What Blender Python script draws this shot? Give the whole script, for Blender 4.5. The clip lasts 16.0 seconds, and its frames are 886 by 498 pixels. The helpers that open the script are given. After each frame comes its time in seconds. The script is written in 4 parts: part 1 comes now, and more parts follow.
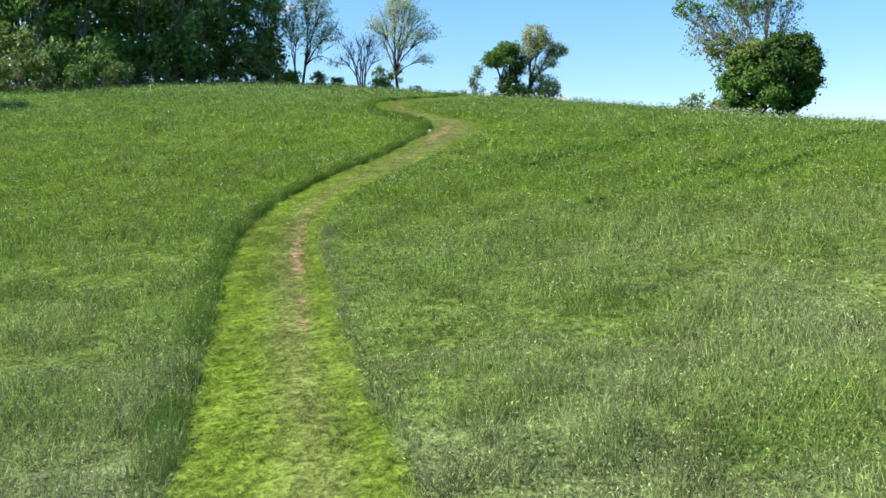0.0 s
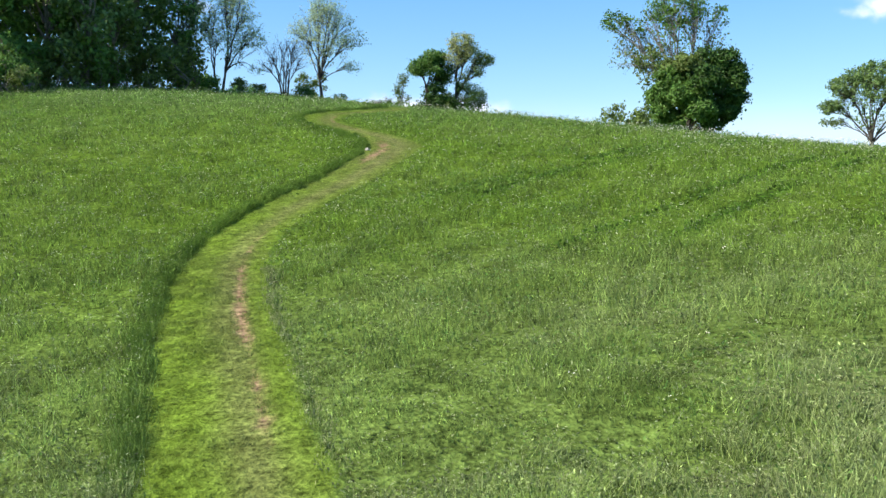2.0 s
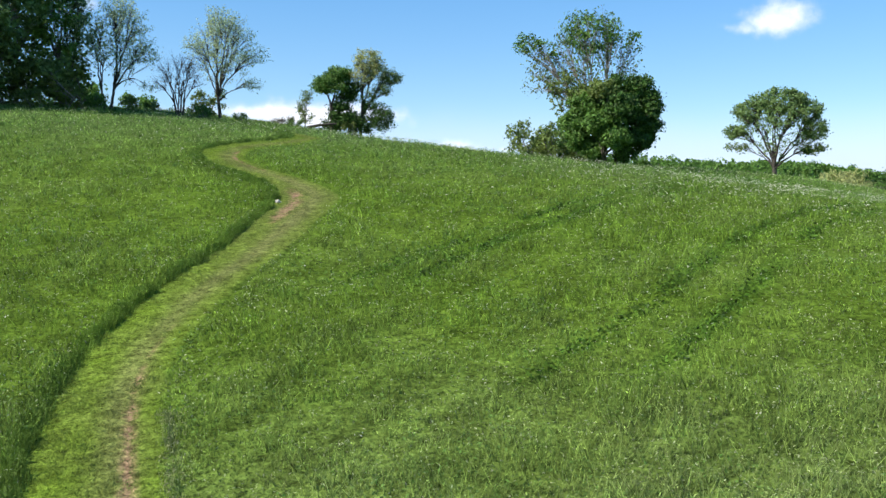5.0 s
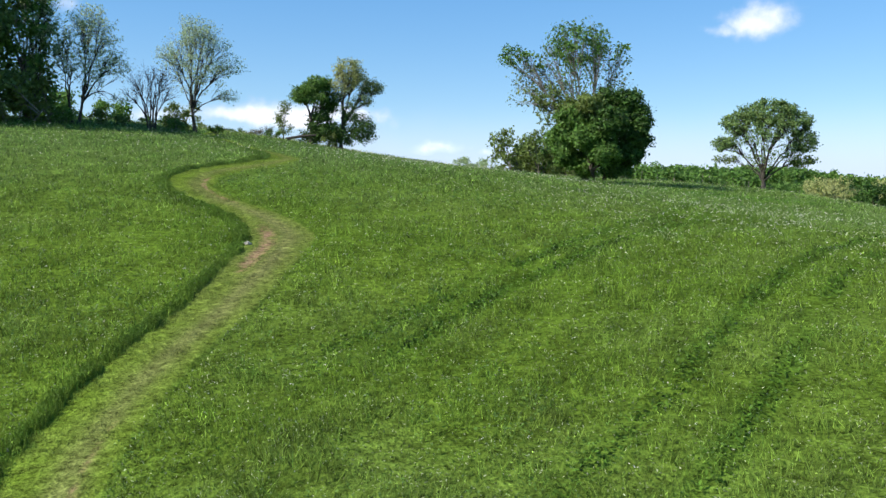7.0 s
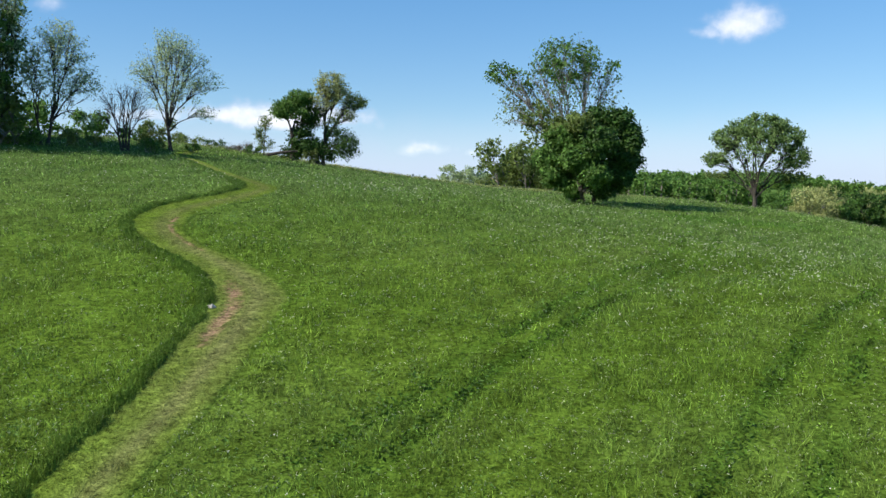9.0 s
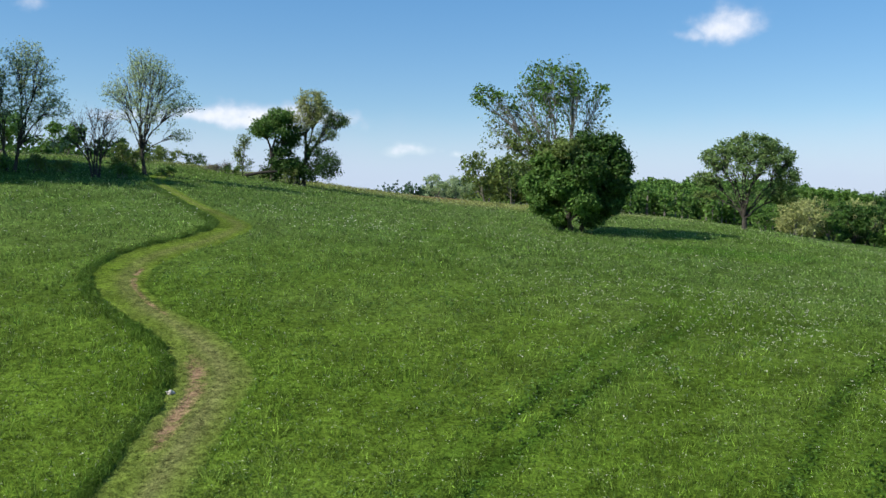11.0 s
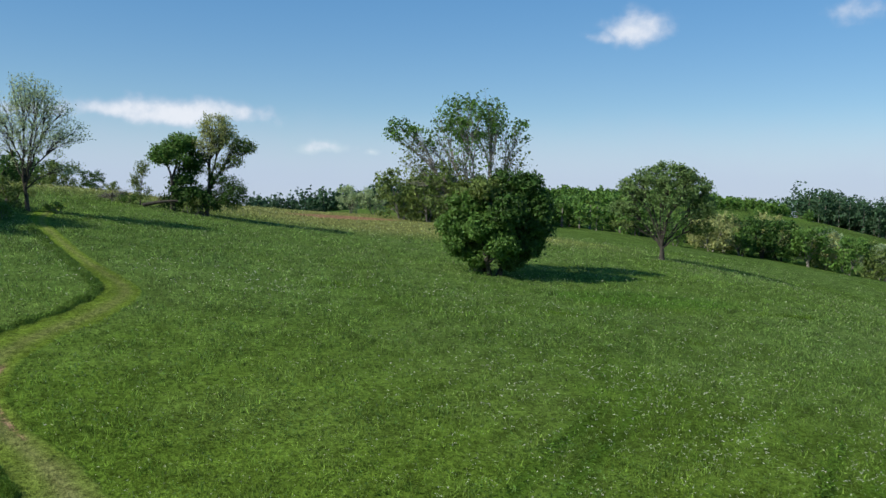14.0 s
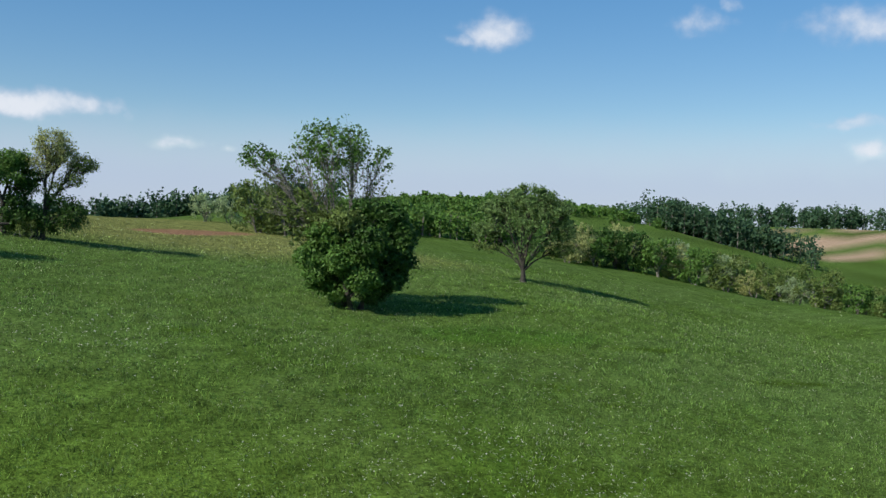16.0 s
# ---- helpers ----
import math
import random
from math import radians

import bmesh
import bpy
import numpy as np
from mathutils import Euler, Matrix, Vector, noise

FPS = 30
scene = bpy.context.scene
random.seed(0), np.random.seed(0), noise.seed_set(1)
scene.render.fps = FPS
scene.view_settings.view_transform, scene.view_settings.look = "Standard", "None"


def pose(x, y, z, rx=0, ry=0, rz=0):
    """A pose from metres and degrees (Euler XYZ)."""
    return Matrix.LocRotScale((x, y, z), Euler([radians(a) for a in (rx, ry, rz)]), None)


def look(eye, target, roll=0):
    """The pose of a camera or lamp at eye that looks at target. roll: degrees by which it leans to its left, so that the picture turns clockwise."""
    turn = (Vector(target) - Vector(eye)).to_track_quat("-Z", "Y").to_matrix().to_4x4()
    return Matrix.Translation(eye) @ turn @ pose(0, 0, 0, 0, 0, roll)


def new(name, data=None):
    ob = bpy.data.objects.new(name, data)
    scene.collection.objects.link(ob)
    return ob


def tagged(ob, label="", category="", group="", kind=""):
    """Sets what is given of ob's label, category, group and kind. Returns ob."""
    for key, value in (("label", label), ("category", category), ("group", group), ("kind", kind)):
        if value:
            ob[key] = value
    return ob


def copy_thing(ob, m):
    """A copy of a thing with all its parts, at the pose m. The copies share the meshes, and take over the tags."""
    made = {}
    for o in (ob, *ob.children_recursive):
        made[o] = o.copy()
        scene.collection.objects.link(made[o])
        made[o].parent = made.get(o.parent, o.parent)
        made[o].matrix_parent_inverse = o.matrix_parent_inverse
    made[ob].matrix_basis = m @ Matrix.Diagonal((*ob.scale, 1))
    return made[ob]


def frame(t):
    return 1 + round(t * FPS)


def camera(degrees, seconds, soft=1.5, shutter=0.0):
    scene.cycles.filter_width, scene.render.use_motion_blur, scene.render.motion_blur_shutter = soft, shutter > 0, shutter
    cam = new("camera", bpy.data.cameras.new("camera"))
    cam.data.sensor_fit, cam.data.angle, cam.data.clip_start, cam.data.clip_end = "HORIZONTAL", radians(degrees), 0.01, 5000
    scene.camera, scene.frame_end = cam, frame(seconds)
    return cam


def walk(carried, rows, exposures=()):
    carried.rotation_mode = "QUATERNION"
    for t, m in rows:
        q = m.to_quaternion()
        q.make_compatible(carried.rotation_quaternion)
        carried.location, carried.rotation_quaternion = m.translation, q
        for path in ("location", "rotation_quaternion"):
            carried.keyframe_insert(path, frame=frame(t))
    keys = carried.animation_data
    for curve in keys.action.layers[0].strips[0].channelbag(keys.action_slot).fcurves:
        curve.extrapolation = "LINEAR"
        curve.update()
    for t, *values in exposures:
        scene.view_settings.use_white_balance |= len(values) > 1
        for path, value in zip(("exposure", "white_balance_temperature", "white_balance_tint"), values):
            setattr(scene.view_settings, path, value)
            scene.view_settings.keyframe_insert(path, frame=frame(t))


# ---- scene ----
cam = camera(51.9, 16.0)
METRES, EYE, TILT, LEAN, TURN = 28.0, 2.2, -2.5, 0.0, 0.0
ROWS = [
    (0.0, 0.0, 0.0, 0.0, 0.0, 0.0, 0.0),
    (0.5, -0.01, 0.0217, 0.0073, -2.09, 0.1, -0.0),
    (1.0, -0.0192, 0.0434, 0.0139, -3.09, 0.12, -0.01),
    (1.5, -0.0276, 0.0658, 0.0243, -3.44, 0.15, -0.01),
    (2.0, -0.0344, 0.0874, 0.0356, -5.21, 0.25, -0.02),
    (2.5, -0.0408, 0.1121, 0.0511, -7.24, 0.3, -0.01),
    (3.0, -0.0458, 0.1345, 0.0666, -8.45, 0.36, -0.02),
    (3.5, -0.0508, 0.1615, 0.0828, -10.29, 0.45, -0.02),
    (4.0, -0.0538, 0.1879, 0.0966, -10.94, 0.51, -0.03),
    (6.5, -0.0431, 0.3167, 0.1667, -12.54, 0.67, 0.04),
    (7.0, -0.036, 0.3442, 0.184, -12.75, 0.66, 0.03),
    (7.5, -0.0289, 0.3697, 0.2017, -12.97, 0.7, 0.06),
    (8.0, -0.0225, 0.3934, 0.2192, -13.17, 0.69, 0.07),
    (8.5, -0.0158, 0.4189, 0.2415, -13.41, 0.67, 0.09),
    (9.0, -0.0096, 0.4407, 0.2622, -13.62, 0.69, 0.09),
    (11.5, 0.0234, 0.5534, 0.377, -14.98, 0.73, 0.01),
    (12.0, 0.031, 0.5786, 0.4012, -15.64, 0.69, 0.02),
    (12.5, 0.0376, 0.6012, 0.4226, -16.78, 0.63, 0.0),
    (13.0, 0.0451, 0.6241, 0.4451, -17.57, 0.61, 0.01),
    (13.5, 0.0537, 0.6481, 0.4709, -18.95, 0.58, 0.02),
    (14.0, 0.061, 0.6682, 0.4946, -19.92, 0.58, 0.02),
    (14.5, 0.0699, 0.6902, 0.5221, -22.15, 0.58, 0.03),
    (15.0, 0.0775, 0.7114, 0.5461, -24.58, 0.56, 0.02),
    (15.5, 0.0859, 0.7332, 0.5713, -26.16, 0.54, 0.01),
    (16.0, 0.0948, 0.7572, 0.596, -28.72, 0.5, -0.02),
]
walk(cam, [(t, pose(0, 0, EYE, TILT, LEAN, TURN) @ pose(METRES * x, METRES * y, METRES * z, 90 + pitch, roll, yaw)) for t, x, y, z, yaw, pitch, roll in ROWS],
     exposures=[(0.0, 1.08, 6600, 11), (3.5, 0.88, 6500, 11), (7.0, 0.66, 6450, 11), (9.0, 0.5, 6450, 11), (12.5, 0.24, 6450, 10), (16.0, 0.06, 6350, 9)])

# ---- light ----
SUN_ELEVATION, SUN_AZIMUTH = 39.0, 260.0
world = bpy.data.worlds.new("world")
scene.world = world
world.use_nodes = True
wn = world.node_tree
sky = wn.nodes.new("ShaderNodeTexSky")
sky.sky_type, sky.sun_disc = "NISHITA", False
sky.sun_elevation, sky.sun_rotation = radians(SUN_ELEVATION), radians(SUN_AZIMUTH)
sky.air_density, sky.dust_density, sky.ozone_density = 1.0, 0.0, 3.2
deep = wn.nodes.new("ShaderNodeHueSaturation")
deep.inputs["Saturation"].default_value, deep.inputs["Value"].default_value = 1.62, 1.86
deep.inputs["Hue"].default_value = 0.505
even = wn.nodes.new("ShaderNodeGamma")
even.inputs[1].default_value = 0.65
wn.links.new(sky.outputs[0], even.inputs[0])
wn.links.new(even.outputs[0], deep.inputs["Color"])
wn.links.new(deep.outputs[0], wn.nodes["Background"].inputs[0])
wn.nodes["Background"].inputs[1].default_value = 0.102
sun = new("sun", bpy.data.lights.new("sun", "SUN"))
sun.data.energy, sun.data.angle, sun.data.color = 4.8, radians(0.53), (1.0, 0.95, 0.86)
_a, _e = radians(SUN_AZIMUTH), radians(SUN_ELEVATION)
SUN_WAY = Vector((math.sin(_a) * math.cos(_e), math.cos(_a) * math.cos(_e), math.sin(_e)))
sun.matrix_world = look(SUN_WAY * 300, (0, 0, 0))

# ---- shape of the land: broad and small swells of the ground ----
BASE = 6.0
SMALL = [[0.3, -1.0, -0.3, 1.3, 0.4, -0.3],
         [1.0, -1.9, -0.2, 3.3, 1.3, 0.2],
         [0.2, -1.3, -0.2, -1.3, -1.8, 0.7],
         [-0.6, 0.8, 3.7, -0.5, -0.8, -1.1],
         [1.8, 0.3, -2.8, -1.2, 5.6, -6.1],
         [-0.9, 1.5, 4.0, -4.0, 1.9, -0.5]]
BROAD = [[-2.7, -7.2, -8.0, -6.2, -3.1, -0.3, -0.0],
         [-0.4, -0.1, -2.5, 6.3, -4.2, -0.4, 0.0],
         [3.5, 5.4, 4.2, -2.5, -21.5, -5.9, 1.5],
         [1.1, 5.4, 3.5, -1.0, 1.7, -10.7, 11.7],
         [0.7, 1.8, -2.6, 20.8, 10.5, -7.7, 8.1],
         [-0.0, -1.1, -3.6, 0.6, -2.6, -1.5, 8.2],
         [-0.0, -0.1, -0.2, -0.1, -0.1, 3.3, 6.4],
         [-0.0, -0.0, -0.0, -0.0, 0.0, 0.4, 0.6]]
SX, SY = np.arange(-45, 91, 27), np.arange(-10, 126, 27)
BX, BY = np.arange(-180, 541, 120), np.arange(-100, 741, 120)


def hash2(i, j, seed):
    n = (i.astype(np.int64) * 374761393 + j.astype(np.int64) * 668265263 + seed * 144665) & 0xFFFFFFFF
    n = ((n ^ (n >> 13)) * 1274126177) & 0xFFFFFFFF
    return ((n ^ (n >> 16)) & 0xFFFF) / 65535.0


def vnoise(x, y, size, seed=0):
    """Smooth value noise, 0 to 1, with bumps of about that size in metres."""
    x, y = np.asarray(x, float) / size, np.asarray(y, float) / size
    i, j = np.floor(x), np.floor(y)
    a, b = x - i, y - j
    a, b = a * a * (3 - 2 * a), b * b * (3 - 2 * b)
    return ((hash2(i, j, seed) * (1 - a) + hash2(i + 1, j, seed) * a) * (1 - b)
            + (hash2(i, j + 1, seed) * (1 - a) + hash2(i + 1, j + 1, seed) * a) * b)


def smooth(lo, hi, v):
    t = np.clip((np.asarray(v, float) - lo) / (hi - lo), 0, 1)
    return t * t * (3 - 2 * t)


def land(x, y):
    """Height of the ground at x, y (arrays)."""
    x, y = np.asarray(x, float), np.asarray(y, float)
    z = np.full(x.shape, BASE)
    for row, cy in zip(SMALL, SY):
        for c, cx in zip(row, SX):
            z += c * np.exp(-((x - cx) ** 2 + (y - cy) ** 2) / (2 * 27.0 ** 2))
    for row, cy in zip(BROAD, BY):
        for c, cx in zip(row, BX):
            z += c * np.exp(-((x - cx) ** 2 + (y - cy) ** 2) / (2 * 95.0 ** 2))
    return z - 0.10 + 0.10 * (vnoise(x, y, 5.0, 3) - 0.5) + 0.16 * (vnoise(x, y, 13.0, 4) - 0.5)


def land1(x, y):
    return float(land(np.array([x]), np.array([y]))[0])


# ---- the mown path: its centre line with half widths ----
COURSE = [(-0.5, -10, 1.1), (-0.9, 2, 1.1), (-1.5, 8.2, 1.08), (-2.05, 10.8, 1.03), (-2.55, 13.4, 1.0), (-3.2, 17, 1.05),
          (-3.78, 20.1, 1.05), (-4.25, 24.5, 1.0), (-4.2, 27.5, 0.98), (-3.7, 30.5, 1.0), (-2.92, 33.5, 1.0), (-1.65, 37.2, 1.05),
          (0.2, 43.8, 1.22), (0.55, 46.5, 1.28), (-0.35, 50.0, 1.05), (-2.1, 53.4, 0.98), (-3.2, 56.5, 1.1), (-3.4, 59.0, 1.25), (-2.7, 62.2, 1.28),
          (-1.4, 64.9, 1.25), (0.3, 67.4, 1.15), (1.7, 70.6, 1.1), (2.0, 73.6, 1.05), (1.0, 77.5, 0.85), (-0.85, 84.2, 0.7), (-3.0, 93.6, 0.75), (-4.0, 101, 0.7), (-3.0, 112, 0.7)]


def spline(points, step):
    """A Catmull-Rom line through the points, sampled about every step metres."""
    p = np.array([points[0], *points, points[-1]], float)
    out = []
    for k in range(1, len(p) - 2):
        n = max(2, int(np.linalg.norm(p[k + 1, :2] - p[k, :2]) / step))
        for t in np.arange(n) / n:
            a, b, c, d = p[k - 1], p[k], p[k + 1], p[k + 2]
            out.append(0.5 * (2 * b + (c - a) * t + (2 * a - 5 * b + 4 * c - d) * t ** 2 + (3 * b - a - 3 * c + d) * t ** 3))
    return np.array(out)


PATH_LINE = spline(COURSE, 0.14)
_COARSE = spline(COURSE, 0.5)


def path_side(x, y):
    """Signed distance to the right of the path's centre line over its half width: inside the path from -1 to 1; and y along it."""
    x, y = np.asarray(x, float).ravel(), np.asarray(y, float).ravel()
    best, side, half = np.full(x.shape, 1e9), np.full(x.shape, 1e9), np.ones(x.shape)
    near = (np.abs(x + 1.2) < 9) & (y < 116)
    px, py = x[near], y[near]
    bb, ss, hh = best[near], side[near], half[near]
    tangent = np.gradient(_COARSE[:, :2], axis=0)
    tangent /= np.linalg.norm(tangent, axis=1)[:, None]
    for (cx, cy, w), (tx, ty) in zip(_COARSE, tangent):
        d = (px - cx) ** 2 + (py - cy) ** 2
        m = d < bb
        bb[m], ss[m], hh[m] = d[m], ((px - cx) * ty - (py - cy) * tx)[m], w
    far = np.sqrt(bb)
    s = np.sign(ss) * np.maximum(np.abs(ss), np.where(far > hh, far, 0))
    side[near] = s / hh
    return side


# wheel tracks; the last entry is a dark line from the spreading tree's foot
TRACKS = (((1.2, 32.4), (2.8, 34.3), (7.0, 38.6), (12.7, 44.6), (21.2, 53.5), (34, 73.6), (47, 91), (58, 108)),
          ((2.6, 32.0), (5.7, 35.4), (9.2, 39.2), (13.6, 43.7), (22.6, 52.6), (35.6, 72.8)),
          ((3.5, 23.0), (8.1, 27.6), (12.2, 32.4), (21.5, 41.6), (33, 51)), ((6.0, 22.6), (9.6, 26.6), (14, 31.6), (22.6, 40.0), (34, 49.5)), ((64, 113.5), (75, 111), (86, 108)))


def rut(x, y):
    """1 on the old wheel tracks across the meadow and the dark line by the spreading tree, 0 away from them."""
    out = np.zeros(np.shape(x))
    x, y = x + 0.6 * (vnoise(x, y, 4, 41) - 0.5), y + 0.3 * (vnoise(x, y, 1.2, 44) - 0.5)
    ragged = 0.5 + 0.95 * (0.5 * vnoise(x, y, 1.4, 42) + 0.5 * vnoise(x, y, 0.5, 43))
    for line in TRACKS:
        for (x0, y0), (x1, y1) in zip(line[:-1], line[1:]):
            dx, dy = x1 - x0, y1 - y0
            n = math.hypot(dx, dy)
            along = np.clip(((x - x0) * dx + (y - y0) * dy) / n, 0, n)
            off = np.hypot(x - x0 - dx * along / n, y - y0 - dy * along / n)
            out = np.maximum(out, np.exp(-(off / 0.3) ** 2))
    return np.clip(out * ragged * (1 - 0.65 * smooth(52, 70, np.hypot(x, y)) * (x < 60)), 0, 1)


def sward(x, y):
    """Colour of the meadow's grass at x, y."""
    x, y = np.asarray(x, float), np.asarray(y, float)
    a = 0.5 * vnoise(x, y, 9, 11) + 0.3 * vnoise(x, y, 3.2, 12) + 0.2 * vnoise(x, y, 0.9, 13)
    b = 0.6 * vnoise(x, y, 6, 21) + 0.4 * vnoise(x, y, 1.7, 22)
    c = 0.6 * vnoise(x, y, 24, 31) + 0.4 * vnoise(x, y, 5, 32)
    fresh, lush, dry = np.array((0.136, 0.196, 0.042)), np.array((0.085, 0.150, 0.016)), np.array((0.215, 0.246, 0.108))
    r = np.hypot(x, y)
    w_lush = smooth(0.42, 0.68, a) * 0.4
    w_lush = np.maximum(w_lush, 0.75 * smooth(0.25, 0.9, np.exp(-((x - 40) / 14) ** 2 - ((y - 80) / 5) ** 2)) * smooth(0.3, 0.6, b))
    for cx, cy, rx, ry in ((36, 67.5, 2.6, 0.7), (37.5, 63.6, 1.8, 0.6), (30, 74, 2.5, 0.8), (52, 78, 4, 1.0), (22, 66, 2.0, 0.6), (16, 79, 2.6, 0.7), (60, 70, 5, 1.0)):
        w_lush = np.maximum(w_lush, smooth(0.3, 0.7, np.exp(-((x - cx) / rx) ** 2 - ((y - cy) / ry) ** 2) * (0.6 + 0.8 * b)))
    w_dry = smooth(0.45, 0.75, b) * (0.06 + 0.7 * smooth(19, 9, r))
    col = fresh[None] + (np.array((0.106, 0.170, 0.020)) - fresh)[None] * smooth(14, 30, r).reshape(-1, 1)
    col += (np.array((0.116, 0.188, 0.042)) - col) * smooth(42, 85, r).reshape(-1, 1)
    col += (lush - col) * w_lush.reshape(-1, 1)
    col += (dry - col) * w_dry.reshape(-1, 1)
    vivid = smooth(0.25, 0.7, np.exp(-((x - 41) / 10) ** 2 - ((y - 81.5) / 3.2) ** 2) * (0.6 + 0.8 * b)) * 0.8
    col += (np.array((0.072, 0.170, 0.022)) - col) * 0.6 * vivid.reshape(-1, 1)
    hay = 0.85 * smooth(116, 140, y) * smooth(75, 55, x) * smooth(290, 240, y)
    col += (np.array((0.25, 0.255, 0.080)) - col) * hay.reshape(-1, 1)
    # dark tracks: lush growth, with the shade in the ruts painted in as well
    col += (np.array((0.055, 0.115, 0.013)) - col) * 0.8 * rut(x, y).reshape(-1, 1)
    tuft = 0.6 * vnoise(x, y, 0.55, 16) + 0.4 * vnoise(x, y, 0.22, 17)
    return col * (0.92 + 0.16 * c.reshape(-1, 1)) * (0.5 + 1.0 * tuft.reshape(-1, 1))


def bare_soil(x, y):
    """1 where the ground is bare red-brown soil: the far bank and the ploughed fields."""
    n = vnoise(x, y, 8, 51)
    s = smooth(0.25, 0.42, np.exp(-((x - 37) / 11) ** 2 - ((y - 162 - 0.85 * (x - 37)) / 5) ** 2) * (0.7 + 0.6 * n))
    for cx, cy, rx, ry in ((470, 392, 46, 20), (520, 372, 60, 14), (430, 345, 60, 10), (560, 430, 70, 16), (500, 470, 30, 10)):
        s = np.maximum(s, 0.95 * smooth(0.33, 0.4, np.exp(-((x - cx) / rx) ** 2 - ((y - cy + 0.3 * (x - cx)) / ry) ** 2) * (0.9 + 0.2 * n)))
    return s


# ---- materials ----
def material(name):
    m = bpy.data.materials.new(name)
    m.use_nodes = True
    return m, m.node_tree.nodes, m.node_tree.links, m.node_tree.nodes["Principled BSDF"]


def leafy(name, colour, vary=0.35, light=0.35, rough=0.55, attribute=False, lift=0.0):
    """Leaves and blades: a colour that varies from leaf to leaf, with light let through. lift: how far the fine blades share the sward's normal."""
    m, n, l, p = material(name)
    geo = n.new("ShaderNodeNewGeometry")
    if attribute:
        col = n.new("ShaderNodeAttribute")
        col.attribute_name = "tone"
        source = col.outputs["Color"]
    else:
        col = n.new("ShaderNodeRGB")
        col.outputs[0].default_value = (*colour, 1)
        source = col.outputs[0]
    island = n.new("ShaderNodeMapRange")
    island.inputs["To Min"].default_value, island.inputs["To Max"].default_value = 1 - vary, 1 + vary
    l.new(geo.outputs["Random Per Island"], island.inputs["Value"])
    hue = n.new("ShaderNodeHueSaturation")
    l.new(source, hue.inputs["Color"])
    l.new(island.outputs[0], hue.inputs["Value"])
    noise_t = n.new("ShaderNodeTexNoise")
    noise_t.inputs["Scale"].default_value = 0.7
    l.new(geo.outputs["Position"], noise_t.inputs["Vector"])
    shift = n.new("ShaderNodeMapRange")
    shift.inputs["To Min"].default_value, shift.inputs["To Max"].default_value = 0.488, 0.512
    l.new(noise_t.outputs[0], shift.inputs["Value"])
    l.new(shift.outputs[0], hue.inputs["Hue"])
    l.new(hue.outputs[0], p.inputs["Base Color"])
    p.inputs["Roughness"].default_value = rough
    p.inputs["Specular IOR Level"].default_value = 0.08 if attribute else 0.25
    through_leaf = n.new("ShaderNodeBsdfTranslucent")
    l.new(hue.outputs[0], through_leaf.inputs["Color"])
    if lift:
        up = n.new("ShaderNodeVectorMath")
        up.operation = "MULTIPLY_ADD"
        l.new(geo.outputs["Normal"], up.inputs[0])
        up.inputs[1].default_value, up.inputs[2].default_value = (1 - lift,) * 3, (0, 0, lift)
        nor = n.new("ShaderNodeVectorMath")
        nor.operation = "NORMALIZE"
        l.new(up.outputs[0], nor.inputs[0])
        l.new(nor.outputs[0], p.inputs["Normal"])
    mix = n.new("ShaderNodeMixShader")
    mix.inputs[0].default_value = light
    l.new(p.outputs[0], mix.inputs[1])
    l.new(through_leaf.outputs[0], mix.inputs[2])
    l.new(mix.outputs[0], n["Material Output"].inputs["Surface"])
    return m


def rough_stuff(name, dark, pale, size, rough=0.9, bump=0.4, attribute=False):
    """Soil, bark, stone: two colours mixed by noise at two scales, with relief."""
    m, n, l, p = material(name)
    geo = n.new("ShaderNodeNewGeometry")
    fine, broad = n.new("ShaderNodeTexNoise"), n.new("ShaderNodeTexNoise")
    for t, s in ((fine, size), (broad, size * 0.35)):
        t.inputs["Scale"].default_value, t.inputs["Detail"].default_value = s, 6
        l.new(geo.outputs["Position"], t.inputs["Vector"])
    add = n.new("ShaderNodeMath")
    l.new(fine.outputs[0], add.inputs[0])
    l.new(broad.outputs[0], add.inputs[1])
    ramp = n.new("ShaderNodeValToRGB")
    ramp.color_ramp.elements[0].position, ramp.color_ramp.elements[1].position = 0.36, 0.64
    half = n.new("ShaderNodeMath")
    half.operation = "MULTIPLY"
    half.inputs[1].default_value = 0.5
    l.new(add.outputs[0], half.inputs[0])
    l.new(half.outputs[0], ramp.inputs[0])
    if attribute:
        col = n.new("ShaderNodeAttribute")
        col.attribute_name = "tone"
        ramp.color_ramp.elements[0].color, ramp.color_ramp.elements[1].color = (0.32, 0.32, 0.32, 1), (1.65, 1.65, 1.65, 1)
        mul = n.new("ShaderNodeMix")
        mul.data_type, mul.blend_type = "RGBA", "MULTIPLY"
        mul.inputs[0].default_value = 1
        l.new(col.outputs["Color"], mul.inputs[6])
        l.new(ramp.outputs[0], mul.inputs[7])
        l.new(mul.outputs[2], p.inputs["Base Color"])
    else:
        ramp.color_ramp.elements[0].color, ramp.color_ramp.elements[1].color = (*dark, 1), (*pale, 1)
        l.new(ramp.outputs[0], p.inputs["Base Color"])
    p.inputs["Roughness"].default_value, p.inputs["Specular IOR Level"].default_value = rough, 0.0 if attribute else 0.15
    b = n.new("ShaderNodeBump")
    b.inputs["Strength"].default_value, b.inputs["Distance"].default_value = bump, 1.0 / size
    l.new(fine.outputs[0], b.inputs["Height"])
    l.new(b.outputs[0], p.inputs["Normal"])
    return m


